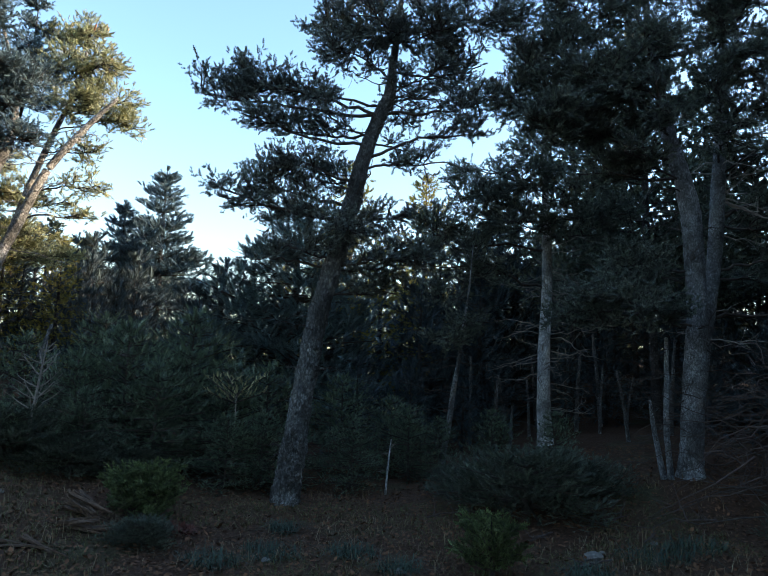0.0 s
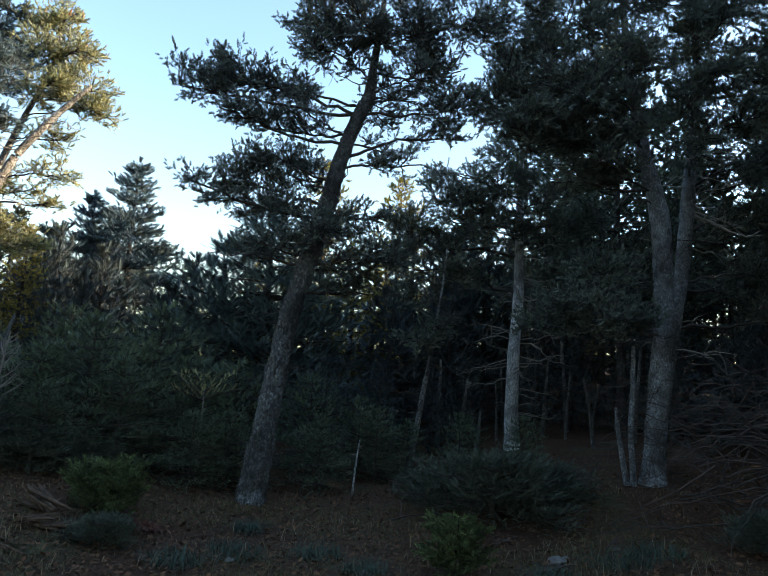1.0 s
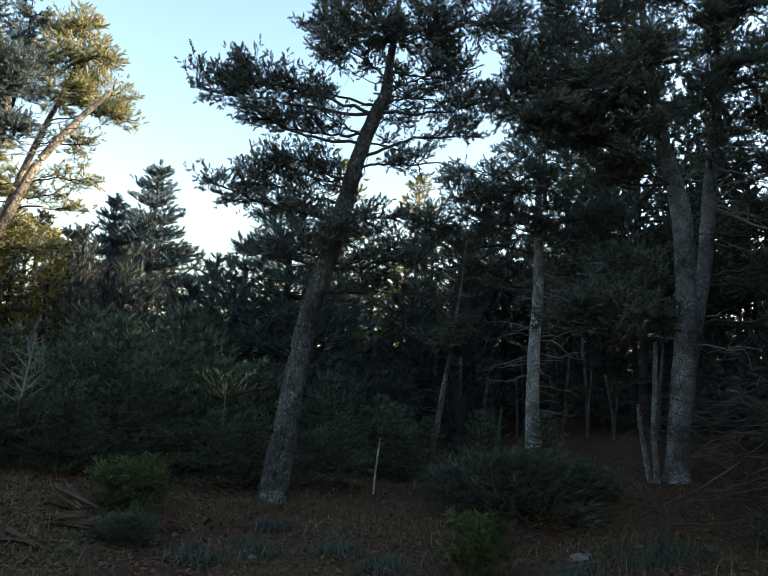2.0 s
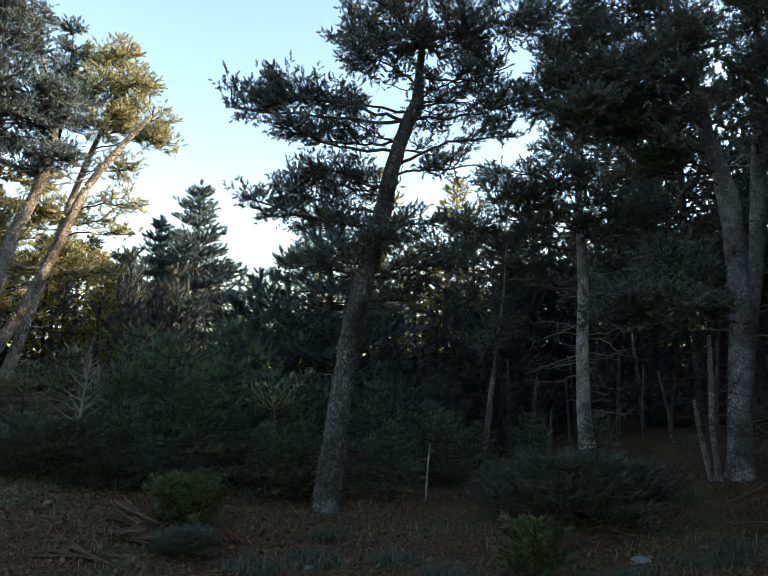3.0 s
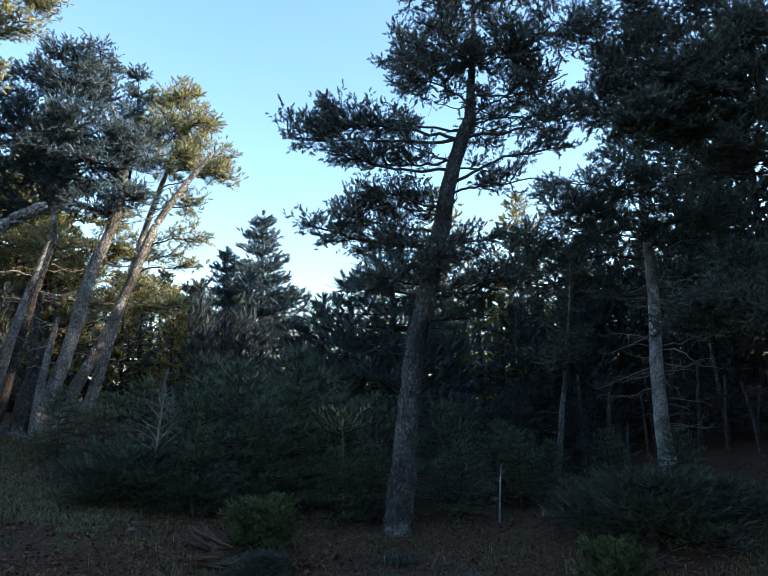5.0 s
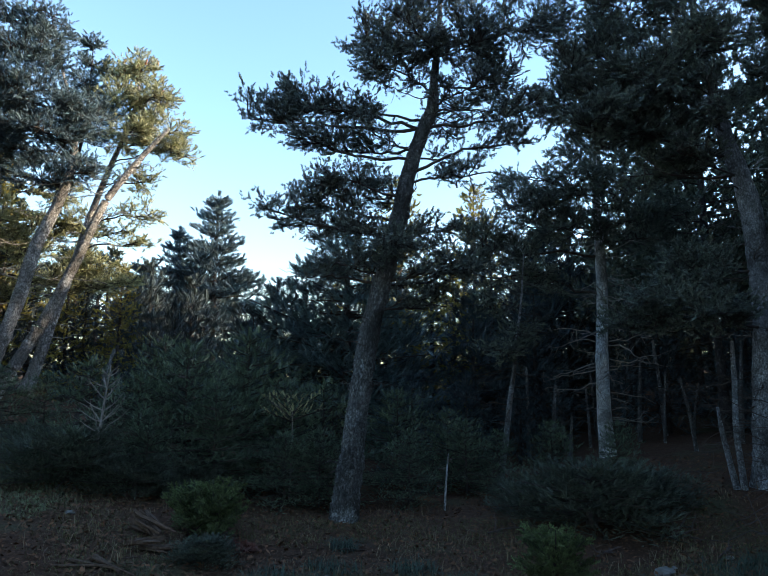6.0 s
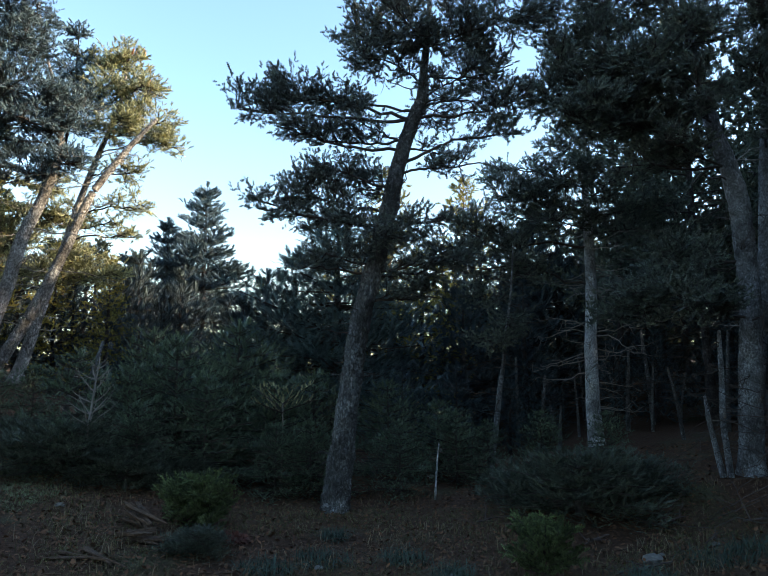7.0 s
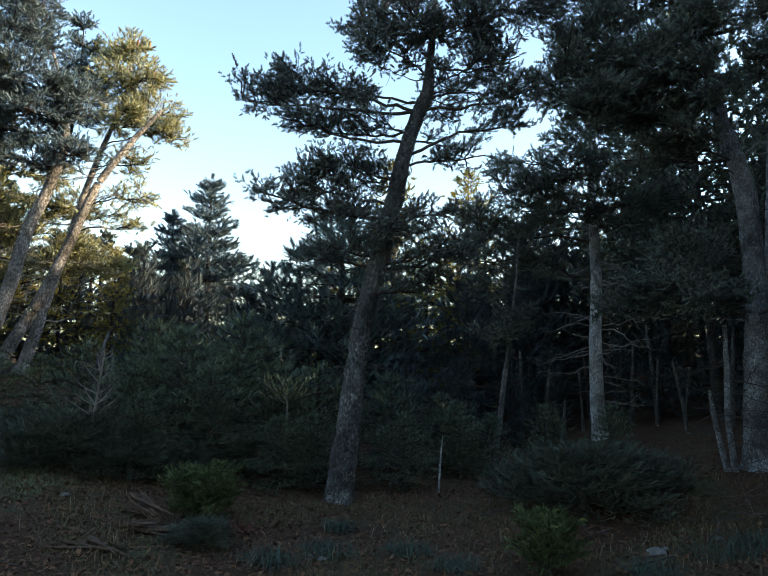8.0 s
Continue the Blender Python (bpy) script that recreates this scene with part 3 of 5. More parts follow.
MAIN_LOW = [
    (-0.43, 7.2, 3.3, 0.39, 0.4, 0.21, 13), (-0.0, 7.5, 3.49, 0.37, 0.46, 0.26, 11), (0.2, 7.4, 3.08, 0.46, 0.46, 0.25, 13), (-0.16, 7.9, 2.93, 0.49, 0.46, 0.24, 10), (-0.97, 7.5, 3.08, 0.41, 0.4, 0.18, 9),
    (-1.29, 7.8, 3.02, 0.42, 0.4, 0.14, 7), (-0.1, 7.8, 2.67, 0.31, 0.46, 0.14, 4)]
main_fir = fir("fir_tree", MAIN, BARK, "old leaning fir with grey fissured bark and ragged crown", 11, shoot=0.060, template=BRUSH, fol=FIR_BLUE, dense=1.6, clumps=MAIN_LEFT + MAIN_TOP + MAIN_RIGHT + MAIN_LOW,
               dead=((1.6, 2.7, 8, 0.5), (3.6, 5.6, 26, 0.8)), sides=64, rings=420, rough=0.27, relief=8.0, step=0.065, twig=2, fill=1.0, flat=0.42)

knot_rng = np.random.RandomState(12)
main_foot = np.array(main_fir.location)
for z, dx, dy, dz, r in ((0.76, -0.26, -0.12, 0.03, 0.02), (0.72, -0.20, -0.16, -0.04, 0.016), (1.66, -0.24, -0.08, 0.02, 0.017), (1.64, 0.26, -0.06, 0.05, 0.015), (1.2, 0.18, -0.12, 0.03, 0.012), (2.3, -0.3, -0.1, 0.0, 0.012)):
    c = on_trunk(MAIN, z)[:3]
    bare_branch(main_fir, main_foot, c, c + np.array([dx, dy, dz]), r, BARK, knot_rng, 4, "branch_stub")

# ---------------------------------------------------------------- the two large firs and slim stems beside the brushwood
R1 = [
    (3.86, 8.1, 0.4, 0.1975), (3.87, 8.1, 0.63, 0.1566), (3.91, 8.1, 1.24, 0.1371), (3.97, 8.1, 1.98, 0.1336), (4.01, 8.1, 2.62, 0.1297), (4.0, 8.1, 3.26, 0.1283),
    (3.96, 8.1, 3.92, 0.1214), (3.86, 8.1, 4.39, 0.1112), (3.74, 8.1, 4.79, 0.1007), (3.63, 8.1, 5.4, 0.0791), (3.51, 8.1, 6.1, 0.0571), (3.45, 8.1, 6.82, 0.0404),
    (3.42, 8.1, 7.71, 0.0117)]
R1_CROWN = [
    (1.64, 8.0, 5.26, 0.5, 0.65, 0.43, 15), (2.11, 7.8, 5.75, 0.69, 0.65, 0.45, 20), (2.09, 7.6, 4.93, 0.63, 0.65, 0.38, 18), (2.67, 7.5, 5.37, 0.62, 0.65, 0.47, 20), (2.77, 7.9, 4.92, 0.61, 0.65, 0.34, 16),
    (3.26, 7.6, 5.86, 0.59, 0.65, 0.47, 18), (3.3, 7.4, 5.05, 0.38, 0.52, 0.45, 14), (2.55, 7.9, 6.47, 0.91, 0.78, 0.46, 20), (3.49, 8.0, 6.98, 0.93, 0.78, 0.51, 16), (2.15, 8.2, 7.18, 0.52, 0.65, 0.44, 7)]
R1_LOW = [
    (2.85, 8.0, 2.73, 0.56, 0.52, 0.28, 13), (3.19, 7.7, 2.51, 0.46, 0.52, 0.3, 12), (2.55, 8.4, 2.47, 0.44, 0.46, 0.2, 8), (3.26, 8.2, 3.2, 0.5, 0.52, 0.26, 10), (2.84, 8.2, 4.44, 0.51, 0.52, 0.25, 9),
    (3.15, 7.7, 4.44, 0.34, 0.46, 0.21, 8)]
fir("fir_tree", R1, BARK_LIGHT, "tall straight fir with grey bark and dense dark crown", 21, clumps=R1_CROWN + R1_LOW, dead=((1.2, 4.6, 18, 1.1),), sides=48, rings=280, rough=0.15,
    template=BRUSH, shoot=0.066, twig=2, fol=FIR_SOFT, step=0.07, flat=0.34, reach=0.26, fill=0.95, dense=2.3)
R2 = [
    (4.26, 8.8, 0.29, 0.1196), (4.29, 8.8, 0.95, 0.1007), (4.39, 8.8, 1.88, 0.0989), (4.52, 8.8, 2.71, 0.0967), (4.61, 8.8, 3.28, 0.0976), (4.66, 8.8, 3.71, 0.0983),
    (4.71, 8.8, 4.29, 0.0992), (4.76, 8.8, 4.88, 0.0929), (4.82, 8.8, 5.48, 0.0794), (4.87, 8.8, 6.56, 0.055), (4.93, 8.8, 8.0, 0.0225)]
R2_CROWN = [
    (4.47, 8.15, 6.63, 0.43, 0.5, 0.51, 14), (4.33, 8.05, 5.64, 0.37, 0.5, 0.5, 12), (4.48, 8.05, 4.88, 0.37, 0.5, 0.25, 7), (4.85, 8.25, 6.79, 0.61, 0.62, 0.48, 16), (5.49, 8.45, 6.5, 0.57, 0.62, 0.53, 16),
    (4.77, 8.15, 5.93, 0.55, 0.56, 0.32, 13), (5.43, 8.35, 5.56, 0.56, 0.62, 0.34, 12), (6.03, 8.45, 6.23, 0.53, 0.62, 0.71, 12), (5.17, 8.75, 5.41, 0.49, 0.5, 0.27, 8), (5.48, 8.25, 4.81, 0.51, 0.62, 0.34, 10),
    (5.14, 8.35, 7.56, 0.98, 0.75, 0.44, 16), (6.27, 8.65, 5.22, 0.53, 0.62, 0.53, 10)]
R2_LOW = [
    (5.24, 8.9, 4.72, 0.4, 0.5, 0.26, 9), (5.61, 8.7, 4.24, 0.42, 0.5, 0.28, 11), (5.41, 9.1, 4.04, 0.4, 0.5, 0.25, 9), (5.78, 8.9, 3.5, 0.43, 0.5, 0.28, 10), (5.52, 9.2, 3.17, 0.4, 0.5, 0.22, 8),
    (6.25, 8.9, 4.18, 0.43, 0.5, 0.5, 11), (6.19, 9.0, 2.96, 0.43, 0.5, 0.36, 9)]
twin_fir = fir("fir_tree", R2, BARK_LIGHT, "tall fir beside its twin, bark torn below the crown", 22, clumps=R2_CROWN + R2_LOW, dead=((2.2, 5.2, 20, 1.2),), dead_mat=TWIG_PALE, template=BRUSH, shoot=0.072,
    twig=2, fol=FIR_SOFT, step=0.075, flat=0.34, reach=0.26, fill=0.95, dense=2.1, sides=30, rings=160)
torn = np.random.RandomState(23)
for end, r in (((5.33, 8.4, 3.86), 0.030), ((5.22, 8.5, 4.05), 0.016), ((5.10, 8.42, 3.92), 0.014), ((4.92, 8.5, 4.55), 0.015), ((4.88, 8.55, 4.72), 0.013)):
    bare_branch(twin_fir, np.array(twin_fir.location), on_trunk(R2, 4.30)[:3], end, r, TWIG_PALE, torn, 7, "broken_branch")

S1 = [(3.56, 7.97, 0.49, 0.0433), (3.55, 7.97, 0.7, 0.0391), (3.52, 7.97, 1.11, 0.0359), (3.54, 7.97, 1.59, 0.0336), (3.55, 7.97, 2.21, 0.0223)]
fir("slim_fir", S1, BARK_LIGHT, "slim grey stem of a half-dead fir", 23, dead=((0.9, 2.2, 12, 0.5),), sides=12, rings=60)
S2 = [(3.49, 8.0, 0.49, 0.0408), (3.43, 8.0, 0.81, 0.0341), (3.37, 8.0, 1.16, 0.0275), (3.34, 8.0, 1.43, 0.0161)]
fir("dead_sapling", S2, BARK_LIGHT, "broken grey stem of a dead sapling", 24, dead=((0.7, 1.4, 5, 0.4),), sides=10, rings=40, category="dead tree")

# ---------------------------------------------------------------- the pale-barked fir and the thin one
BIRCHY = [
    (2.99, 11.62, 0.25, 0.187), (2.97, 11.62, 0.54, 0.1536), (2.94, 11.62, 1.08, 0.1289), (2.94, 11.62, 1.68, 0.1169), (2.95, 11.62, 2.29, 0.1091), (3.0, 11.62, 3.17, 0.097),
    (3.0, 11.62, 4.07, 0.0892), (2.98, 11.62, 4.99, 0.0722), (2.98, 11.62, 5.65, 0.0546), (3.05, 11.62, 7.68, 0.014)]
BIRCH_CROWN = [
    (1.84, 11.4, 5.27, 0.81, 0.72, 0.43, 13), (2.5, 11.2, 5.33, 0.74, 0.72, 0.47, 13), (3.21, 11.0, 5.06, 0.72, 0.72, 0.46, 13), (1.79, 11.8, 4.68, 0.83, 0.72, 0.37, 12), (2.46, 11.2, 4.43, 0.73, 0.72, 0.35, 10),
    (3.45, 11.4, 4.37, 0.74, 0.72, 0.36, 10), (2.91, 11.7, 6.16, 1.0, 0.84, 0.55, 12), (0.97, 11.9, 4.44, 0.67, 0.72, 0.45, 10), (1.27, 11.5, 3.7, 0.85, 0.72, 0.32, 9), (1.63, 11.6, 5.03, 0.54, 0.6, 0.31, 10),
    (2.13, 11.4, 4.92, 0.48, 0.6, 0.3, 9), (4.15, 11.6, 4.78, 0.64, 0.72, 0.43, 11)]
fir("fir_tree", BIRCHY, BARK_PALE, "straight fir with pale lichen-covered bark and bare lower branches", 31, clumps=BIRCH_CROWN, template=BRUSH_WIDE, shoot=0.09, twig=2, fol=FIR_SOFT, reach=0.32, step=0.10,
    fill=0.9, dense=1.88, dead=((1.1, 4.4, 58, 1.1),), dead_mat=TWIG_PALE, sides=26, rings=160)
THIN = [
    (1.05, 10.95, 0.12, 0.0755), (1.07, 10.95, 0.28, 0.0619), (1.16, 10.95, 0.79, 0.0498), (1.24, 10.95, 1.43, 0.0446), (1.32, 10.95, 1.92, 0.0347), (1.4, 10.95, 2.58, 0.0266),
    (1.47, 10.95, 3.09, 0.0184), (1.54, 10.95, 3.94, 0.0085)]
THIN_CROWN = [
    (0.76, 11.6, 3.91, 0.4, 0.5, 0.27, 7), (1.14, 11.2, 3.12, 0.56, 0.5, 0.24, 9), (1.42, 10.8, 2.57, 0.41, 0.4, 0.18, 9), (0.94, 11.5, 4.53, 0.4, 0.5, 0.27, 8), (1.85, 11.3, 3.48, 0.52, 0.5, 0.24, 8),
    (1.16, 10.8, 2.24, 0.49, 0.4, 0.18, 9), (1.65, 11.6, 4.08, 0.54, 0.5, 0.23, 8)]
fir("slim_fir", THIN, BARK_LIGHT, "thin leaning fir with pale bark and bare twigs", 32, clumps=THIN_CROWN, dense=1.6, fol=FIR_SOFT, template=BRUSH_WIDE, shoot=0.085,
    dead=((1.2, 3.6, 30, 0.9),), step=0.09, sides=12, rings=80, reach=0.28, fill=0.9, twig=2)
STUB = [(0.11, 8.6, 0.03, 0.0156), (0.12, 8.6, 0.21, 0.0143), (0.14, 8.6, 0.52, 0.013), (0.17, 8.6, 0.8, 0.0087)]
fir("dead_sapling", STUB, BARK_PALE, "short bare grey stick standing among bushes", 33, dead=((0.3, 0.7, 3, 0.2),), dead_mat=TWIG_PALE, sides=8, rings=20, category="dead tree")

# ---------------------------------------------------------------- the sunlit group on the bank
DEAD = [
    (-7.15, 9.7, 1.17, 0.153), (-7.14, 9.89, 1.36, 0.117), (-6.9, 10.07, 1.97, 0.1036), (-6.49, 10.26, 2.9, 0.0979), (-6.2, 10.44, 3.8, 0.0836), (-5.85, 10.63, 4.93, 0.0686),
    (-5.42, 10.81, 5.71, 0.0568), (-4.94, 11.0, 6.43, 0.0311)]
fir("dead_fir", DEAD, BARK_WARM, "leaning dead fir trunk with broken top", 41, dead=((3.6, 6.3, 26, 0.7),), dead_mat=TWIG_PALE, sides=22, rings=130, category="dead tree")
L2 = [
    (-7.22, 9.5, 1.22, 0.1802), (-7.17, 9.59, 1.5, 0.1326), (-6.96, 9.68, 2.14, 0.1178), (-6.75, 9.77, 2.97, 0.107), (-6.58, 9.86, 3.93, 0.1005), (-6.3, 9.94, 4.73, 0.0843),
    (-6.16, 10.03, 5.43, 0.0631), (-6.32, 10.12, 6.4, 0.0324), (-6.76, 10.21, 7.72, 0.0192), (-6.93, 10.3, 8.43, 0.0098)]
L2_CROWN = [
    (-6.63, 9.85, 7.88, 0.36, 0.51, 0.29, 8), (-7.18, 9.65, 7.88, 0.45, 0.51, 0.28, 9), (-6.85, 9.65, 7.27, 0.72, 0.64, 0.49, 16), (-6.66, 9.55, 6.47, 0.8, 0.64, 0.51, 18), (-7.19, 9.45, 6.09, 0.62, 0.64, 0.45, 12),
    (-6.34, 9.75, 5.84, 0.63, 0.64, 0.41, 12), (-7.29, 9.95, 5.7, 0.71, 0.64, 0.38, 10), (-7.92, 9.85, 7.7, 0.39, 0.51, 0.46, 8), (-6.68, 9.9, 5.18, 0.63, 0.64, 0.3, 9), (-6.04, 10.0, 5.27, 0.52, 0.51, 0.27, 8),
    (-6.0, 10.1, 6.24, 0.47, 0.51, 0.47, 9)]
fir("fir_tree", L2, BARK_WARM, "leaning fir with bare grey trunk and dense shade-blue crown", 42, clumps=L2_CROWN, dense=3.4, fol=FIR_DEEP, shoot=0.075, template=BRUSH_WIDE, twig=2, reach=0.24, step=0.075, flat=0.36,
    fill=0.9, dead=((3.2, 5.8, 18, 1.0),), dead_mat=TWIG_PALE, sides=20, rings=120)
L3 = [
    (-7.98, 9.4, 1.46, 0.116), (-7.93, 9.5, 1.87, 0.0799), (-7.8, 9.6, 2.79, 0.0774), (-7.66, 9.7, 3.48, 0.0743), (-7.5, 9.8, 4.11, 0.0711), (-7.39, 9.9, 4.76, 0.0632),
    (-7.59, 10.0, 5.66, 0.0464), (-8.53, 10.1, 6.94, 0.0339), (-9.13, 10.2, 8.03, 0.0151)]
L3_CROWN = [
    (-8.65, 9.8, 7.55, 0.52, 0.54, 0.58, 10), (-8.93, 9.6, 6.7, 0.63, 0.61, 0.63, 12), (-8.55, 10.0, 6.59, 0.52, 0.54, 0.47, 8), (-8.24, 9.8, 5.79, 0.69, 0.61, 0.35, 9), (-9.16, 9.6, 5.85, 0.69, 0.61, 0.38, 9),
    (-8.83, 10.0, 5.34, 0.89, 0.61, 0.33, 9), (-9.49, 9.5, 7.26, 0.51, 0.54, 0.77, 8), (-7.93, 9.9, 6.96, 0.51, 0.54, 0.46, 9), (-7.79, 9.9, 5.95, 0.56, 0.61, 0.4, 9), (-7.95, 10.0, 5.28, 0.75, 0.61, 0.3, 8)]
fir("fir_tree", L3, BARK_WARM, "leaning fir with warm sun-toned bark and shaded crown", 43, clumps=L3_CROWN, dense=3.4, fol=FIR_DEEP, shoot=0.075, template=BRUSH_WIDE, twig=2, reach=0.24, step=0.075, flat=0.36,
    fill=0.85, dead=((2.6, 5.2, 20, 0.9),), dead_mat=TWIG_PALE, sides=18, rings=110)
L4 = [
    (-7.69, 11.6, 1.52, 0.1576), (-7.7, 11.71, 1.71, 0.1295), (-7.64, 11.82, 2.1, 0.1161), (-7.47, 11.94, 3.01, 0.1028), (-7.16, 12.05, 4.25, 0.0787), (-6.93, 12.16, 5.33, 0.0641),
    (-6.75, 12.28, 6.12, 0.0543), (-6.37, 12.39, 7.37, 0.0442), (-6.29, 12.5, 8.79, 0.0136)]
L4_CROWN = [
    (-6.15, 12.15, 8.24, 0.43, 0.52, 0.38, 12), (-5.79, 11.95, 7.45, 0.59, 0.57, 0.49, 16), (-5.61, 12.15, 6.82, 0.68, 0.57, 0.49, 16), (-5.33, 12.25, 6.37, 0.46, 0.46, 0.32, 9), (-6.44, 11.95, 7.44, 0.62, 0.57, 0.56, 15),
    (-6.11, 11.75, 6.59, 0.66, 0.57, 0.43, 13), (-6.77, 12.35, 8.26, 0.36, 0.46, 0.34, 7), (-6.1, 12.15, 5.83, 0.61, 0.46, 0.32, 8), (-5.98, 12.25, 5.13, 0.46, 0.46, 0.29, 7), (-6.52, 12.05, 4.72, 0.54, 0.46, 0.31, 7),
    (-5.99, 12.35, 4.55, 0.3, 0.34, 0.19, 4)]
painted_sun_fir = fir("fir_tree", L4, BARK_WARM, "leaning fir with olive sunlit crown and orange cones", 44, clumps=L4_CROWN, dense=2.2, fol=FIR_SUN, shoot=0.088, template=BRUSH_WIDE, twig=2, reach=0.25, step=0.085, flat=0.36,
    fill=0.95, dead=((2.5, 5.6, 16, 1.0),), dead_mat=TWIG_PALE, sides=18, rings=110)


def cones(tree, spots, mat, seed):
    """Upright cones on the upper twigs of a fir, each a barrel with a blunt tip; all share one mesh."""
    r = np.random.RandomState(seed)
    prof = ((0.0, 0.012), (0.02, 0.022), (0.06, 0.026), (0.11, 0.022), (0.14, 0.010))
    v, q = tubes([(np.array([(0, 0, z) for z, _ in prof]), np.array([w for _, w in prof]))], 7)
    first = None
    for x, y, z in spots:
        ob = mesh_object("cone", v, q, mat, True) if first is None else new("cone", first.data)
        first = first or ob
        ob.parent = tree
        ob.matrix_basis = pose(x - tree.location.x, y - tree.location.y, z - tree.location.z, r.uniform(-25, 25), r.uniform(-25, 25), r.uniform(0, 360))


CONE = plain("ripe_cone", (0.22, 0.085, 0.035), (0.40, 0.19, 0.09), 40)
cr = np.random.RandomState(48)
cones(painted_sun_fir, [(-6.32 + cr.normal(0, 0.22), 12.45 + cr.normal(0, 0.2), 8.25 + cr.normal(0, 0.22)) for k in range(22)] + [(-5.95 + cr.normal(0, 0.12), 12.65 + cr.normal(0, 0.12), 7.75 + cr.normal(0, 0.15)) for k in range(10)], CONE, 49)
L5 = [(-8.68, 12.0, 1.86, 0.0622), (-8.27, 12.0, 3.18, 0.0577), (-7.98, 12.0, 4.43, 0.0531), (-7.58, 12.0, 5.37, 0.0428), (-7.28, 12.0, 6.34, 0.0323), (-7.16, 12.0, 7.7, 0.0219), (-7.14, 12.0, 9.03, 0.0061)]
L5_CROWN = [
    (-7.14, 12.0, 8.76, 0.18, 0.23, 0.2, 6), (-7.14, 12.0, 8.34, 0.33, 0.34, 0.18, 8), (-7.15, 11.9, 7.83, 0.5, 0.46, 0.25, 12), (-7.01, 11.8, 7.25, 0.64, 0.52, 0.35, 14), (-7.25, 11.9, 6.7, 0.74, 0.57, 0.35, 12),
    (-7.73, 12.0, 6.28, 0.62, 0.57, 0.32, 8)]
fir("fir_tree", L5, BARK_DARK, "fir with a narrow dark spire at its top", 45, clumps=L5_CROWN, dense=2.2, fol=FIR_DEEP, shoot=0.088, template=BRUSH_WIDE, twig=2, reach=0.17, step=0.085, flat=0.3,
    fill=0.9, sides=12, rings=60)
L7 = [(-10.02, 12.8, 1.48, 0.1336), (-9.9, 12.8, 1.8, 0.1004), (-9.76, 12.8, 3.58, 0.0911), (-9.62, 12.8, 5.92, 0.0703), (-9.57, 12.8, 7.15, 0.0238)]
L7_CROWN = [
    (-8.41, 12.4, 4.54, 0.66, 0.6, 0.48, 10), (-9.16, 12.3, 5.06, 0.8, 0.6, 0.59, 12), (-10.49, 12.4, 5.28, 0.83, 0.6, 0.55, 11), (-11.53, 12.5, 5.11, 0.7, 0.6, 0.51, 9), (-10.22, 12.6, 4.29, 0.75, 0.6, 0.44, 9),
    (-7.79, 12.6, 3.9, 0.66, 0.48, 0.29, 7), (-11.38, 12.7, 4.3, 0.77, 0.6, 0.42, 8), (-8.86, 12.9, 3.63, 0.68, 0.6, 0.33, 7), (-9.87, 12.6, 5.91, 0.7, 0.48, 0.42, 8), (-8.17, 12.9, 5.89, 0.62, 0.6, 0.42, 9),
    (-7.54, 12.9, 5.17, 0.61, 0.6, 0.41, 8), (-8.3, 12.8, 5.06, 0.61, 0.6, 0.38, 8), (-7.23, 12.9, 4.28, 0.6, 0.6, 0.32, 8), (-6.75, 12.9, 3.84, 0.59, 0.48, 0.26, 7)]
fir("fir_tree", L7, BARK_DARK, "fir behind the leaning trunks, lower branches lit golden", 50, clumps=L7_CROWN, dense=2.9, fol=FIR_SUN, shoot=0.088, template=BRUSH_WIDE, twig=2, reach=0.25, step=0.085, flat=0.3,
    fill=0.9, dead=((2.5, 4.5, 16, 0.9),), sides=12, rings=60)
L6 = [
    (-8.44, 8.7, 1.37, 0.0941), (-8.28, 8.66, 1.75, 0.0666), (-8.1, 8.61, 2.51, 0.0591), (-7.96, 8.57, 3.21, 0.0555), (-7.92, 8.53, 4.17, 0.0442), (-7.99, 8.49, 5.52, 0.0287),
    (-8.07, 8.44, 7.29, 0.0169), (-8.19, 8.4, 9.98, 0.0088)]
L6_CROWN = [
    (-7.99, 8.05, 8.62, 0.61, 0.55, 0.51, 14), (-7.27, 8.25, 8.41, 0.51, 0.49, 0.35, 11), (-6.61, 8.35, 8.01, 0.36, 0.43, 0.22, 8), (-7.05, 8.15, 7.67, 0.59, 0.49, 0.32, 12), (-7.73, 7.85, 7.55, 0.49, 0.55, 0.49, 12),
    (-7.32, 7.65, 6.8, 0.42, 0.49, 0.37, 10), (-8.14, 8.05, 9.51, 0.93, 0.61, 0.52, 12), (-7.4, 8.25, 9.28, 0.73, 0.61, 0.41, 8), (-8.86, 7.95, 8.1, 0.61, 0.61, 0.92, 12), (-8.64, 7.95, 6.63, 0.59, 0.61, 0.59, 10),
    (-7.48, 8.25, 6.83, 0.5, 0.49, 0.3, 7), (-7.84, 8.1, 6.3, 0.44, 0.49, 0.33, 9), (-8.09, 8.2, 5.69, 0.44, 0.49, 0.33, 8)]
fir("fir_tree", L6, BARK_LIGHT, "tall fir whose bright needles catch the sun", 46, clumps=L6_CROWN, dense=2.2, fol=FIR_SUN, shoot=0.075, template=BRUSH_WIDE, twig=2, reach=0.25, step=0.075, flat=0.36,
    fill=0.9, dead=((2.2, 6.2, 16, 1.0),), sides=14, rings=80)
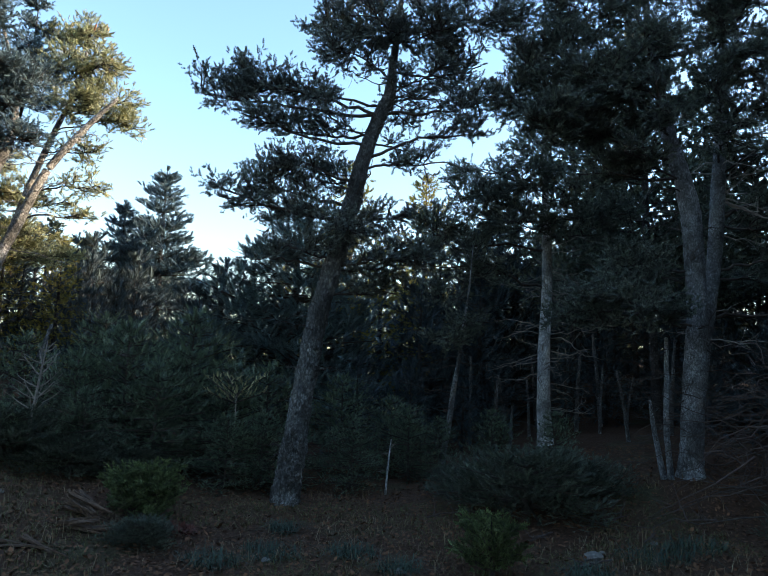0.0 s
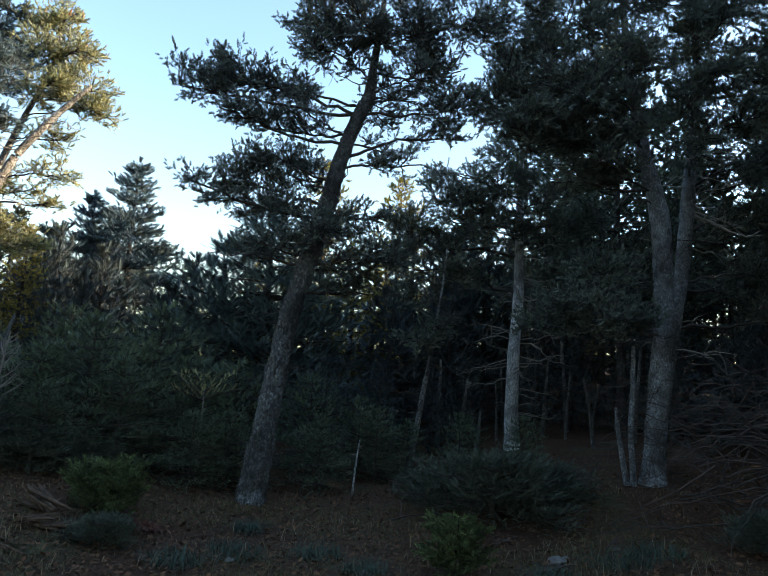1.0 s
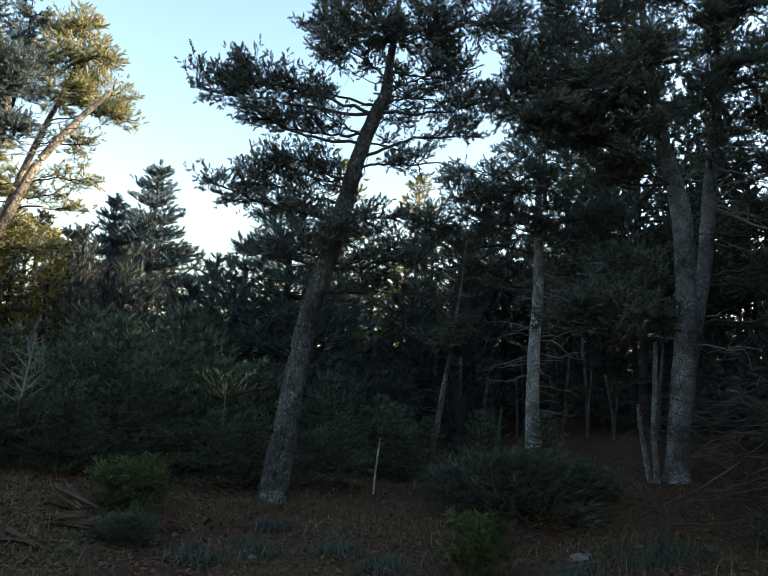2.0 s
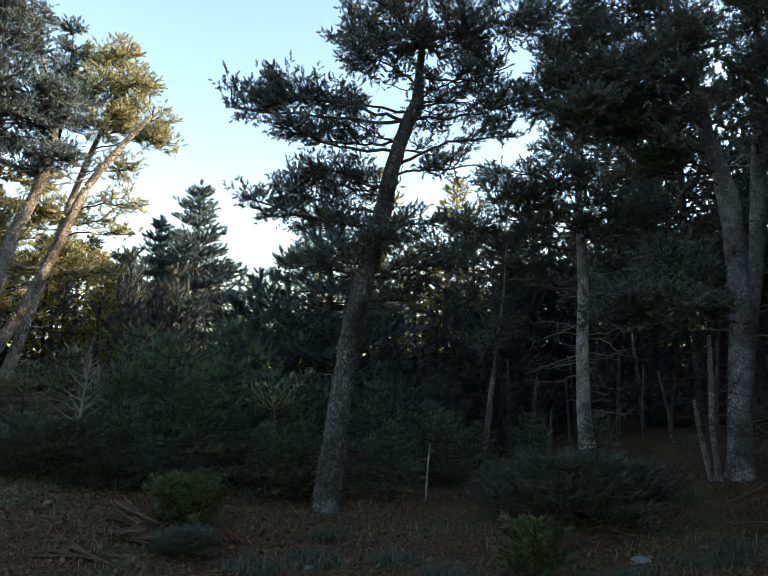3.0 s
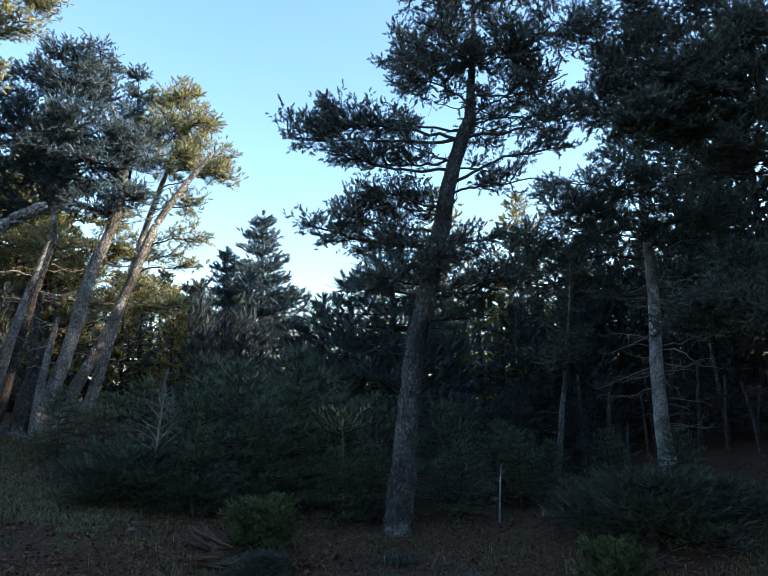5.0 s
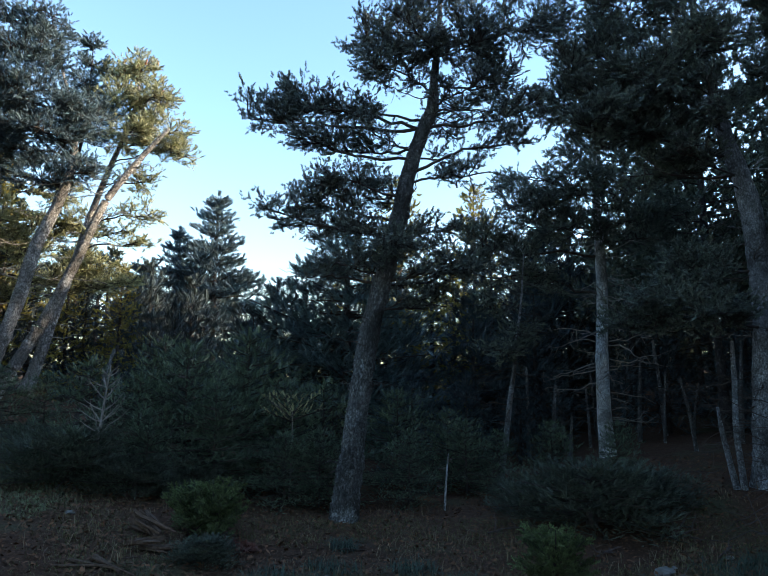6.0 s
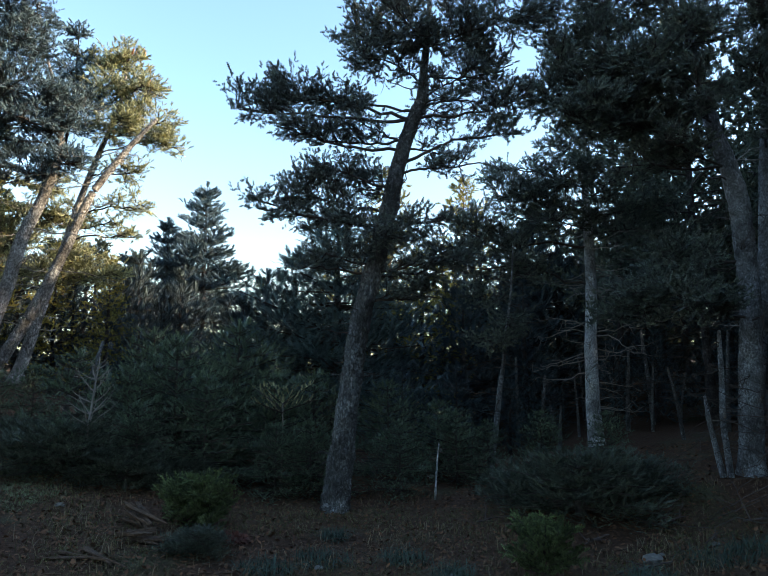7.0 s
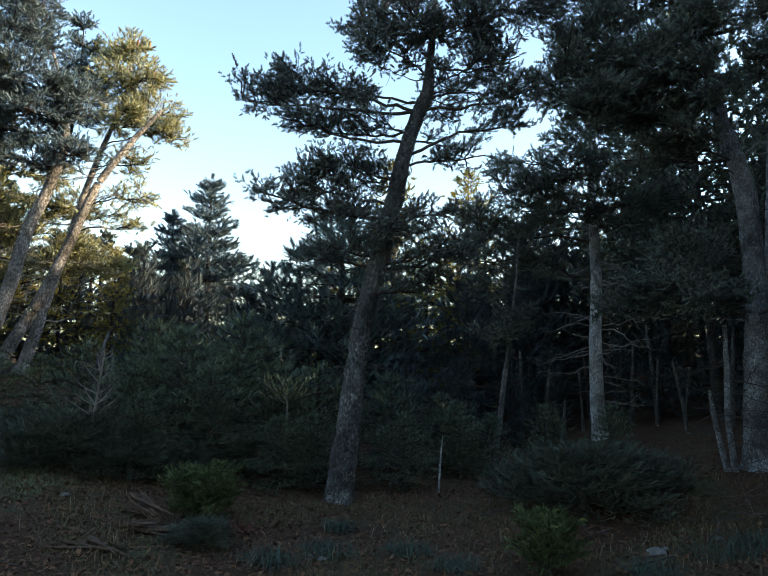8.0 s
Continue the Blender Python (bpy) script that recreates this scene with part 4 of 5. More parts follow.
BENT = [(-7.05, 5.2, 0.8, 0.125), (-6.7, 5.55, 1.6, 0.108), (-6.26, 5.9, 2.42, 0.0835), (-6.06, 6.08, 2.81, 0.0772), (-5.91, 6.27, 3.17, 0.0765), (-5.78, 6.45, 3.53, 0.0695), (-5.56, 6.63, 3.84, 0.065), (-5.35, 6.82, 4.06, 0.06), (-5.37, 7.0, 4.16, 0.055)]
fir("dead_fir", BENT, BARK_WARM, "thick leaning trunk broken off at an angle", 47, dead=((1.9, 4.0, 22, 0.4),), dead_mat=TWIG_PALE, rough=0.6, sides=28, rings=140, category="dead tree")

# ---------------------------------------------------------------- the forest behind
spire = conifer("fir_tree", "dark fir with a haze-blue pointed tiered crown", 51, 7.1, 2.2, 0.3, 0.14, FIR_DEEP, count=170, shoot=0.17, template=BRUSH_WIDE, power=0.95, step=0.16, flat=0.12, fill=1.05, tiers=12, uneven=0.3)
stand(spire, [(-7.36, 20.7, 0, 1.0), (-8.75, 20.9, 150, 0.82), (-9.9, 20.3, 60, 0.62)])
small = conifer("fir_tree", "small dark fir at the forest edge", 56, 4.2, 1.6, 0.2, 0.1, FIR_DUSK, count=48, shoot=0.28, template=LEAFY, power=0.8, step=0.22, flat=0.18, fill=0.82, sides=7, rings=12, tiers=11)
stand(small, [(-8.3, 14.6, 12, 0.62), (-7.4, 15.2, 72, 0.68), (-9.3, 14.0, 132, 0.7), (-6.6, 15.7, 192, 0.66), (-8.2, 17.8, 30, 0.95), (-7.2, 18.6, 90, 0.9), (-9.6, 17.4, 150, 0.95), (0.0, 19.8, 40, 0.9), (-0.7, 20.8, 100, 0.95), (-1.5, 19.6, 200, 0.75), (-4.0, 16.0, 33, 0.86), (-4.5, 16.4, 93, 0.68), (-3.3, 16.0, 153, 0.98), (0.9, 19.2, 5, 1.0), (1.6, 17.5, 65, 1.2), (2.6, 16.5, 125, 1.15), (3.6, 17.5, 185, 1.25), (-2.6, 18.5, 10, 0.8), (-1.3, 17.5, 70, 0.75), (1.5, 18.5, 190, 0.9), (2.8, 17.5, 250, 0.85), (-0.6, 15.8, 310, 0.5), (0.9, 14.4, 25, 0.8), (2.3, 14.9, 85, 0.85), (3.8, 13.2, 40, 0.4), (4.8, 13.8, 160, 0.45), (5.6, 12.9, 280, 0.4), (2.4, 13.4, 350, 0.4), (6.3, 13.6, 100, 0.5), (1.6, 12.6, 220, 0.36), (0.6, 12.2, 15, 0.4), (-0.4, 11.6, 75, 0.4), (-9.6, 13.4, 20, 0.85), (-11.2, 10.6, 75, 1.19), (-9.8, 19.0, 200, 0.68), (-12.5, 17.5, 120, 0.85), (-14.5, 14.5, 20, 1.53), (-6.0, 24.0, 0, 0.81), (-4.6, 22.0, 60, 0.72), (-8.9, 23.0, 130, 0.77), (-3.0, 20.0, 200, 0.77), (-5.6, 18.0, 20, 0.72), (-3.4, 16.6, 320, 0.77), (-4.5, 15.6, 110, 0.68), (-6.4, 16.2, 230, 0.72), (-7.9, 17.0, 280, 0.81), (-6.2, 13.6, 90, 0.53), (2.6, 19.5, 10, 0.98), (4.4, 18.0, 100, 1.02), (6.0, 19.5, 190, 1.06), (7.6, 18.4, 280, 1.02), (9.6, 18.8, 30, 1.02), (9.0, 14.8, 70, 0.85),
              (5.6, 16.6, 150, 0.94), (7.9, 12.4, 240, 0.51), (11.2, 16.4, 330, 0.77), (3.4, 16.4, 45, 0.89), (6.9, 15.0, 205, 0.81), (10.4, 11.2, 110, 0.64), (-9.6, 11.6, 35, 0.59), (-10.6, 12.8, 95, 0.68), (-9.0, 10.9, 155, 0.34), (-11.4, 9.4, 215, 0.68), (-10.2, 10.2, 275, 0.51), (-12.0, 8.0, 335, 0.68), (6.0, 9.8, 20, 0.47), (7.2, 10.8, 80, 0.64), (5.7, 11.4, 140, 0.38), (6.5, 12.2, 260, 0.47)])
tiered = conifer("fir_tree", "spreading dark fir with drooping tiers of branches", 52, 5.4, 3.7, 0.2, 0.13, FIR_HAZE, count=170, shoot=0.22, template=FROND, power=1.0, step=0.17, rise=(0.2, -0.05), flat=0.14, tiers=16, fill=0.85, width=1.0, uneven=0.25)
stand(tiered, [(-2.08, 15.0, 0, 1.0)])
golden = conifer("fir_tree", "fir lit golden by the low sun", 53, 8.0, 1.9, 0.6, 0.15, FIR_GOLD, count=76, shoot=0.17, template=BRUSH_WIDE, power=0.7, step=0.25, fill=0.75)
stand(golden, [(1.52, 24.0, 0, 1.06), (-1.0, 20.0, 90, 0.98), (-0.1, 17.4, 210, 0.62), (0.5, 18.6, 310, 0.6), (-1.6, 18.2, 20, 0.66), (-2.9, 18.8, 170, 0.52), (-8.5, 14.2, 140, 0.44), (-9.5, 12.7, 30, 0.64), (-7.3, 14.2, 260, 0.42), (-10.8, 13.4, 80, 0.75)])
mature = conifer("fir_tree", "dark forest fir with bare lower trunk", 54, 9.0, 2.0, 2.9, 0.13, FIR, count=60, shoot=0.2, power=0.6, dead=12, step=0.22, fill=0.7)
# Those farthest right, such as (11.6, 5.6), stand unseen, added to block the sun.
stand(mature, [(5.4, 12.6, 0, 0.9), (4.6, 15.5, 70, 0.9), (7.2, 14.2, 150, 0.81), (6.4, 17.6, 30, 0.72), (3.2, 18.2, 200, 0.63), (8.8, 17.2, 280, 0.77), (9.2, 12.0, 320, 1.0), 
               (11.0, 14.8, 250, 0.99), (6.2, 15.6, 20, 0.77), (7.2, 22.0, 95, 0.72), (9.4, 8.6, 10, 0.99), (11.6, 5.6, 300, 1.03),
               (-11.0, 14.0, 45, 0.72), (-13.2, 11.6, 170, 0.77), (-10.4, 8.4, 220, 0.77)])
far = conifer("fir_tree", "distant dark fir in the closed forest", 55, 8.4, 2.4, 0.3, 0.14, FIR, count=28, shoot=0.40, step=0.46, power=0.75, thin=900, sides=6, rings=10)
ring = np.random.RandomState(5)
spots = []
for row, (dist, gap) in enumerate(((24.0, 4.2), (29.5, 4.0), (34.0, 3.6))):
    for i in range(int(124 / gap)):
        a = -62 + i * gap + ring.uniform(-1, 1)
        d = dist + ring.uniform(-1.5, 2.5)
        low = 0.58 if -37 < a < 6 else ring.uniform(0.46, 0.70) if 0 < a < 37 else 0.75 if a > 0 else 1.0
        if (row == 0 and -26 < a < 8) or (row == 2 and not 4 < a < 48):
            continue
        spots.append((d * math.sin(radians(a)), d * math.cos(radians(a)), ring.uniform(0, 360), low * ring.uniform(0.85, 1.15)))
# a closed edge low down behind the trunks
spots += [(3.2, 21.6, 10, 0.46), (4.6, 22.5, 70, 0.52), (6.2, 23.5, 130, 0.55), (7.8, 22.8, 190, 0.55), (9.2, 21.2, 250, 0.55), (5.4, 20.8, 310, 0.46), (7.0, 20.6, 40, 0.5), (9.6, 17.4, 100, 0.6), (10.7, 18.2, 160, 0.6), (10.0, 15.4, 220, 0.5), (-12.4, 17.6, 20, 0.55), (-10.8, 18.4, 80, 0.52), (-14.2, 16.2, 140, 0.58), (-15.6, 13.2, 200, 0.58), (-13.2, 14.4, 260, 0.5), (-14.6, 10.6, 320, 0.55)]
# unseen firs beside and behind the clearing, added to keep sun and sky off
spots += [(6.9, 4.6, 40, 1.1), (6.6, 2.4, 140, 1.05), (6.9, 0.4, 30, 1.1), (7.2, -1.6, 80, 1.1), (8.0, 7.4, 310, 1.0), (8.6, 3.4, 200, 1.15), (8.9, 1.2, 250, 1.15), (9.4, 5.6, 350, 1.15), (10.8, 2.2, 0, 1.2), (8.9, -1.0, 120, 1.15), (10.6, 0.2, 60, 1.2), (10.4, 4.0, 160, 1.2), (12.2, 0.6, 20, 1.25), (12.6, 5.6, 280, 1.2), (10.6, -2.8, 330, 1.2), (12.4, -2.0, 210, 1.25), (7.6, 5.9, 15, 1.0), (7.6, 3.2, 75, 1.05), (7.7, 1.6, 185, 1.05), (14.2, 1.6, 95, 1.3), (9.8, 9.6, 35, 1.12), (11.6, 8.4, 125, 1.1), (12.6, 10.2, 215, 1.1), (10.6, 7.2, 305, 1.05), (13.0, 3.5, 50, 1.2), (14.0, 8.0, 90, 1.2), (13.2, 15.0, 40, 1.2), (8.6, 6.3, 60, 1.05), (11.4, 6.4, 150, 1.15), (9.2, 7.4, 240, 1.05), (8.1, 4.6, 330, 1.05), (11.0, 14.2, 15, 1.15), (12.6, 16.6, 75, 1.2), (13.8, 14.2, 195, 1.2), (15.4, 16.8, 255, 1.2), (15.0, 14.2, 130, 1.2), (16.6, 15.6, 220, 1.2), (14.2, 16.6, 310, 1.2), (17.2, 13.4, 80, 1.25), (11.9, 13.0, 170, 1.18), (18.2, 16.0, 10, 1.25), (16.2, 18.0, 100, 1.2), (12.6, 11.0, 10, 1.22), (15.5, 12.0, 200, 1.2), (9.6, -3.0, 170, 1.1), (6.5, -5.5, 210, 1.0),
          (3.5, -7.5, 20, 1.1), (0.5, -8.2, 70, 1.0), (-3.0, -8.0, 260, 1.1), (-6.0, -6.5, 330, 1.0), (-8.5, -3.5, 300, 1.1), (-10.0, 0.5, 120, 1.0), (-11.5, 4.0, 190, 1.1)]
stand(far, spots)

# ---------------------------------------------------------------- bushes and young firs
sapling = conifer("young_fir", "bushy young fir, dark green, growing to the ground", 61, 1.9, 1.05, 0.02, 0.03, YOUNG, TWIG, 0.125, FROND, 76, 0.095, 0.95, 0.85, 0.36, "young firs", 0, (0.45, -0.22), "young fir", flat=0.08, twig=1, tiers=10, uneven=0.3)
stand(sapling, [(-3.42, 8.7, 0, 0.95), (-2.75, 9.1, 200, 0.82), (-2.1, 8.9, 300, 0.78), (-1.55, 9.0, 15, 0.8), (-4.3, 7.5, 100, 0.34), (-4.75, 8.6, 40, 0.72), (-1.85, 8.0, 330, 0.46), (-2.9, 9.9, 20, 1.1), (-5.7, 9.1, 140, 0.5),
                (-0.35, 8.75, 170, 0.5), (-6.1, 8.6, 60, 0.5), (0.45, 9.7, 80, 0.55), (-3.5, 7.75, 130, 0.5), (-2.8, 8.15, 350, 0.72), (-4.2, 9.7, 280, 0.95), (-1.45, 8.2, 110, 0.5), (0.2, 10.3, 50, 0.6), (0.95, 10.2, 170, 0.45), (1.8, 10.4, 290, 0.5),
                (-0.6, 10.2, 230, 0.75), (-3.9, 8.3, 190, 0.7), (2.6, 9.6, 260, 0.45)])
lowfir = conifer("fir_bush", "low spreading fir bush with flat dark branches", 62, 0.62, 1.1, 0.05, 0.05, FIR, TWIG, 0.105, FROND, 72, 0.075, 1.0, 0.5, 0.45, "", 0, (0.3, -0.05), "fir bush", flat=0.08, twig=1, tiers=6)
stand(lowfir, [(-4.35, 7.55, 70, 0.8), (-3.5, 7.5, 160, 0.58), (-5.1, 8.1, 250, 0.6), (-2.9, 7.75, 30, 0.48), (1.72, 7.55, 0, 0.9), (2.5, 8.0, 120, 0.56), (4.0, 6.0, 40, 0.44), (1.1, 8.5, 220, 0.44), (-1.92, 5.52, 15, 0.28)])
juniper = conifer("juniper_bush", "dense rounded juniper bush, fresh green", 63, 0.60, 0.5, 0.02, 0.03, JUNIPER, TWIG, 0.085, BRUSH, 40, 0.08, 0.9, 0.35, 0.2, "", 0, (1.1, 0.4), "juniper bush", flat=0.3)
stand(juniper, [(-2.34, 6.3, 0, 0.46), (-2.1, 6.27, 200, 0.44), (-2.2, 6.42, 120, 0.54), (0.94, 5.4, 70, 0.54)])

# ---------------------------------------------------------------- dead saplings, sticks and brushwood
rs = np.random.RandomState(71)
gz = ground_z


def dead_whorls(name, x, y, h, tilt, mat, label, seed, reach=0.32):
    """A small dead fir: a bare stem with whorls of bare arms that curve upwards."""
    r = np.random.RandomState(seed)
    z = gz(x, y)
    knots = [(x, y, z - 0.1, 0.021), (x + tilt * 0.5, y, z + h * 0.5, 0.015), (x + tilt, y, z + h, 0.006)]
    top = fir(name, knots, mat, label, seed, sides=7, rings=16, category="dead tree")
    base = np.array([x, y, z])
    for k in range(6):
        c = on_trunk(knots, z + h * (0.40 + 0.1 * k))
        for j in range(4):
            a, l = k * 0.9 + j * 1.57 + r.uniform(-0.3, 0.3), reach * (1.3 - 0.17 * k) * r.uniform(0.6, 1.15)
            bare_branch(top, base, c[:3], c[:3] + np.array([math.cos(a) * l, math.sin(a) * l * 0.8, l * r.uniform(0.5, 0.95)]), 0.009, mat, r, 3, droop=0.04, kink=0.12)
    return top


dead_whorls("dead_sapling", -4.22, 7.8, 1.4, 0.16, TWIG_PALE, "grey dead fir sapling with upturned bare twigs", 72, 0.33)
pale = conifer("withered_fir", "withered pale tip of a fir sapling among bushes", 74, 1.16, 0.36, 0.96, 0.014, PALEFOL, TWIG_PALE, 0.075, FROND, 9, 0.12, 1.0, 0.4, 0.10, "", 0, (0.9, 0.3), "young fir", twig=1, flat=0.05)
pale.matrix_basis = pose(-1.86, 8.35, gz(-1.86, 8.35), 0, 0, 30)
for x, y, h, lean, r in ((2.2, 12.6, 1.4, 0.1, 0.05), (2.6, 13.4, 1.2, -0.12, 0.05), (3.9, 12.9, 1.6, 0.1, 0.05), (4.6, 13.5, 1.9, -0.15, 0.055), (3.4, 14.0, 1.5, 0.2, 0.05), (1.9, 13.6, 1.8, 0.0, 0.05),
                         (5.2, 11.6, 1.7, 0.12, 0.05), (3.0, 13.0, 1.1, -0.05, 0.035), (4.2, 12.4, 1.3, 0.08, 0.035), (5.0, 14.4, 1.6, 0.05, 0.04), (3.6, 15.0, 1.5, -0.1, 0.04), (5.7, 13.6, 1.7, 0.1, 0.045), (4.9, 12.9, 1.0, 0.15, 0.03), (4.3, 11.2, 1.2, -0.2, 0.04), (2.45, 12.2, 0.8, 0.05, 0.04), (-5.25, 9.05, 1.3, 0.3, 0.05), (-4.85, 8.7, 1.5, 0.35, 0.05)):
    z = gz(x, y)
    fir("dead_fir", [(x, y, z - 0.1, r), (x + lean * 0.4, y, z + h * 0.5, r * 0.75), (x + lean, y, z + h, r * 0.45)], BARK, "bare grey stem of a dead young fir", int(900 + 370 * h + x * 10),
        dead=((z + 0.4, z + h, 7, 0.5),), sides=8, rings=24, category="dead tree")
for a, e, r, mat, n in (((-7.02, 9.23), (-6.81, 9.39, 3.1), 0.06, BARK_WARM, 5), ((-7.44, 9.67), (-7.40, 9.71, 3.6), 0.065, BARK_DARK, 8), ((-7.30, 9.27), (-7.02, 9.48, 2.75), 0.13, BARK_DARK, 6),
                        ((-8.56, 8.97), (-8.42, 9.1, 3.3), 0.075, BARK, 8), ((-8.75, 9.6), (-8.62, 9.75, 3.6), 0.06, BARK, 6), ((-7.79, 8.86), (-7.82, 8.83, 2.15), 0.06, BARK, 3), ((-8.2, 9.85), (-7.6, 10.2, 4.6), 0.08, BARK_DARK, 16)):
    z = gz(*a)
    fir("dead_fir", [(*a, z - 0.15, r * 1.25), ((a[0] + e[0]) / 2 - 0.03, (a[1] + e[1]) / 2, (z + e[2]) / 2, r), (e[0], e[1], e[2], r * 0.6)], mat, "leaning bare trunk of a dead fir on the bank", int(1000 + 100 * r + 50 * e[2]),
        dead=((z + 0.5, e[2], n, 0.45),), dead_mat=TWIG_PALE, sides=12, rings=40, category="dead tree")

heap = thing("brushwood_heap", (4.5, 6.9, gz(4.5, 6.9)), "heap of reddish-brown dead branches beside the fir", "brushwood")
hb = np.array([4.5, 6.9, gz(4.5, 6.9)])
for k in range(260):
    x0, y0 = rs.uniform(4.2, 6.4), rs.uniform(5.9, 8.4)
    z0 = gz(x0, y0) + abs(rs.normal(0.55, 0.55))
    l, a = rs.uniform(0.3, 1.9), rs.normal(math.pi, 1.0)
    end = np.array([x0 + l * math.cos(a), y0 + l * math.sin(a), 0.0])
    end[2] = max(gz(end[0], end[1]) + 0.04, z0 + l * rs.normal(-0.12, 0.34))
    bare_branch(heap, hb, (x0, y0, z0), end, rs.uniform(0.004, 0.012), TWIG_RED if k % 3 else TWIG, rs, 2 if k % 2 else 0, "branch", droop=rs.normal(0, 0.10), kink=0.3)
stick = thing("fallen_branch", (3.3, 6.5, gz(3.3, 6.5)), "long bare curved branch lying against the brushwood", "branch")
sb = np.array([3.3, 6.5, gz(3.3, 6.5)])
bare_branch(stick, sb, (3.75, 6.5, gz(3.75, 6.5) + 0.70), (3.12, 7.2, gz(3.12, 7.2) + 0.03), 0.014, TWIG_RED, rs, 4, "stem", droop=0.05, kink=0.07)

# ---------------------------------------------------------------- fallen wood, stones and the forest floor's cover
WOOD = plain("weathered_wood", (0.030, 0.019, 0.013), (0.120, 0.080, 0.054), 18, 0.9, 0.6, 0.012, (1, 6, 1))
STONE = plain("lichened_stone", (0.08, 0.078, 0.072), (0.20, 0.195, 0.185), 9, 0.9, 0.6, 0.02)
GRASS = plain("dry_grass", (0.090, 0.064, 0.036), (0.20, 0.150, 0.090), 3, 0.8, 0.0)
GRASS_GREEN = plain("green_grass", (0.062, 0.064, 0.026), (0.130, 0.122, 0.050), 3, 0.8, 0.0)
STRAW = plain("straw", (0.15, 0.12, 0.075), (0.28, 0.235, 0.155), 3, 0.8, 0.0)
GRASS_SOFT = plain("soft_green_grass", (0.10, 0.118, 0.06), (0.18, 0.205, 0.11), 3, 0.8, 0.0)
GRASS_BLUE = plain("bluish_tuft", (0.030, 0.050, 0.038), (0.062, 0.090, 0.066), 5, 0.8, 0.0)
LEAF = plain("fallen_leaf", (0.056, 0.027, 0.014), (0.165, 0.086, 0.044), 4, 0.85, 0.0)


def log(name, a, b, r, label, seed, mat=WOOD):
    a, b = np.asarray(a, float), np.asarray(b, float)
    base = np.array([a[0], a[1], gz(a[0], a[1])])
    top = thing(name, base, label, "log")
    p = limb_line(a, b, 0.02, 0.12, np.random.RandomState(seed), 6)
    knots = [(*(q - base), r * s) for q, s in zip(p, (0.8, 1.0, 1.05, 0.95, 0.9, 0.6))]
    under(trunk_mesh("trunk", knots, mat, 9, 30, 0.9, 14.0), top)
    top.children[0].data.polygons.foreach_set("use_smooth", np.zeros(len(top.children[0].data.polygons), dtype=bool))
    r2 = np.random.RandomState(seed + 1)
    for k in range(4):
        c = p[r2.randint(1, 5)]
        bare_branch(top, base, c, c + r2.normal(0, 0.14, 3) + np.array([0, 0, 0.08]), 0.008, mat, r2, 2, "stub")
    return top


def split_wood(name, place, pieces, label, seed):
    """Torn, weathered pieces of a rotten log lying over one another, each a tapered slab with ragged edges."""
    r = np.random.RandomState(seed)
    x0, y0 = place
    base = Vector((x0, y0, gz(x0, y0)))
    top = thing(name, base, label, "log")
    for k, (dx, dy, lift, turn, tip, ln, w, h) in enumerate(pieces):
        bm = bmesh.new()
        n, rows = 14, []
        ph = r.uniform(0, 9, 4)
        for i in range(n):
            s = i / (n - 1)
            ww = w * (0.45 + 0.55 * math.sin(math.pi * min(1, 0.15 + s))) * (1 + 0.35 * noise.noise(Vector((s * 5, ph[0], 0))))
            hh = h * (1 - 0.55 * s) * (1 + 0.5 * noise.noise(Vector((s * 6, ph[1], 0))))
            ring = []
            for a in range(9):
                t = 2 * math.pi * a / 9
                ra = 1 + 0.55 * noise.noise(Vector((math.cos(t) * 1.7 + ph[2], math.sin(t) * 1.7, s * 1.2))) + 0.2 * noise.noise(Vector((t * 3, ph[3], s * 9)))
                ring.append(bm.verts.new((ln * (s - 0.5) + 0.05 * ln * noise.noise(Vector((t, ph[3], 3))) * (2 if i in (0, n - 1) else 0.3), ww * math.cos(t) * ra, hh * math.sin(t) * ra)))
            rows.append(ring)
        for p, q in zip(rows, rows[1:]):
            for a in range(9):
                bm.faces.new((p[a], p[(a + 1) % 9], q[(a + 1) % 9], q[a]))
        bm.faces.new(rows[0][::-1])
        bm.faces.new(rows[-1])
        me = bpy.data.meshes.new("splinter")
        bm.to_mesh(me)
        bm.free()
        me.materials.append(WOOD)
        ob = new("splinter", me)
        ob.parent = top
        ob.matrix_basis = pose(dx, dy, gz(x0 + dx, y0 + dy) - base.z + lift, 0, tip, turn)
    return top


split_wood("rotten_log", (-2.62, 6.0), [(0.012 * k - 0.08 + 0.05 * math.sin(k * 2.3), 0.10 - 0.018 * k + 0.04 * math.cos(k * 1.7), 0.05 + 0.035 * (k % 4), -35 + 16 * math.sin(k * 1.9), 14 + 9 * math.cos(k * 2.7), 0.34 + 0.03 * (k * 5 % 7),
                                         0.013 + 0.003 * (k * 3 % 5), 0.012 + 0.003 * (k % 4)) for k in range(13)], "torn reddish-brown pieces of a rotten log", 81)
split_wood("rotten_log", (-2.40, 5.62), [(0.10 * math.sin(k * 2.1), 0.06 * math.cos(k * 1.3), 0.03 + 0.025 * (k % 3), 10 + 30 * math.sin(k * 1.7), 6 * math.cos(k * 2.2), 0.24 + 0.02 * (k % 5), 0.022 + 0.006 * (k % 4), 0.016 + 0.004 * (k % 3))
                                         for k in range(9)], "grey rotten stump pieces in litter", 83)
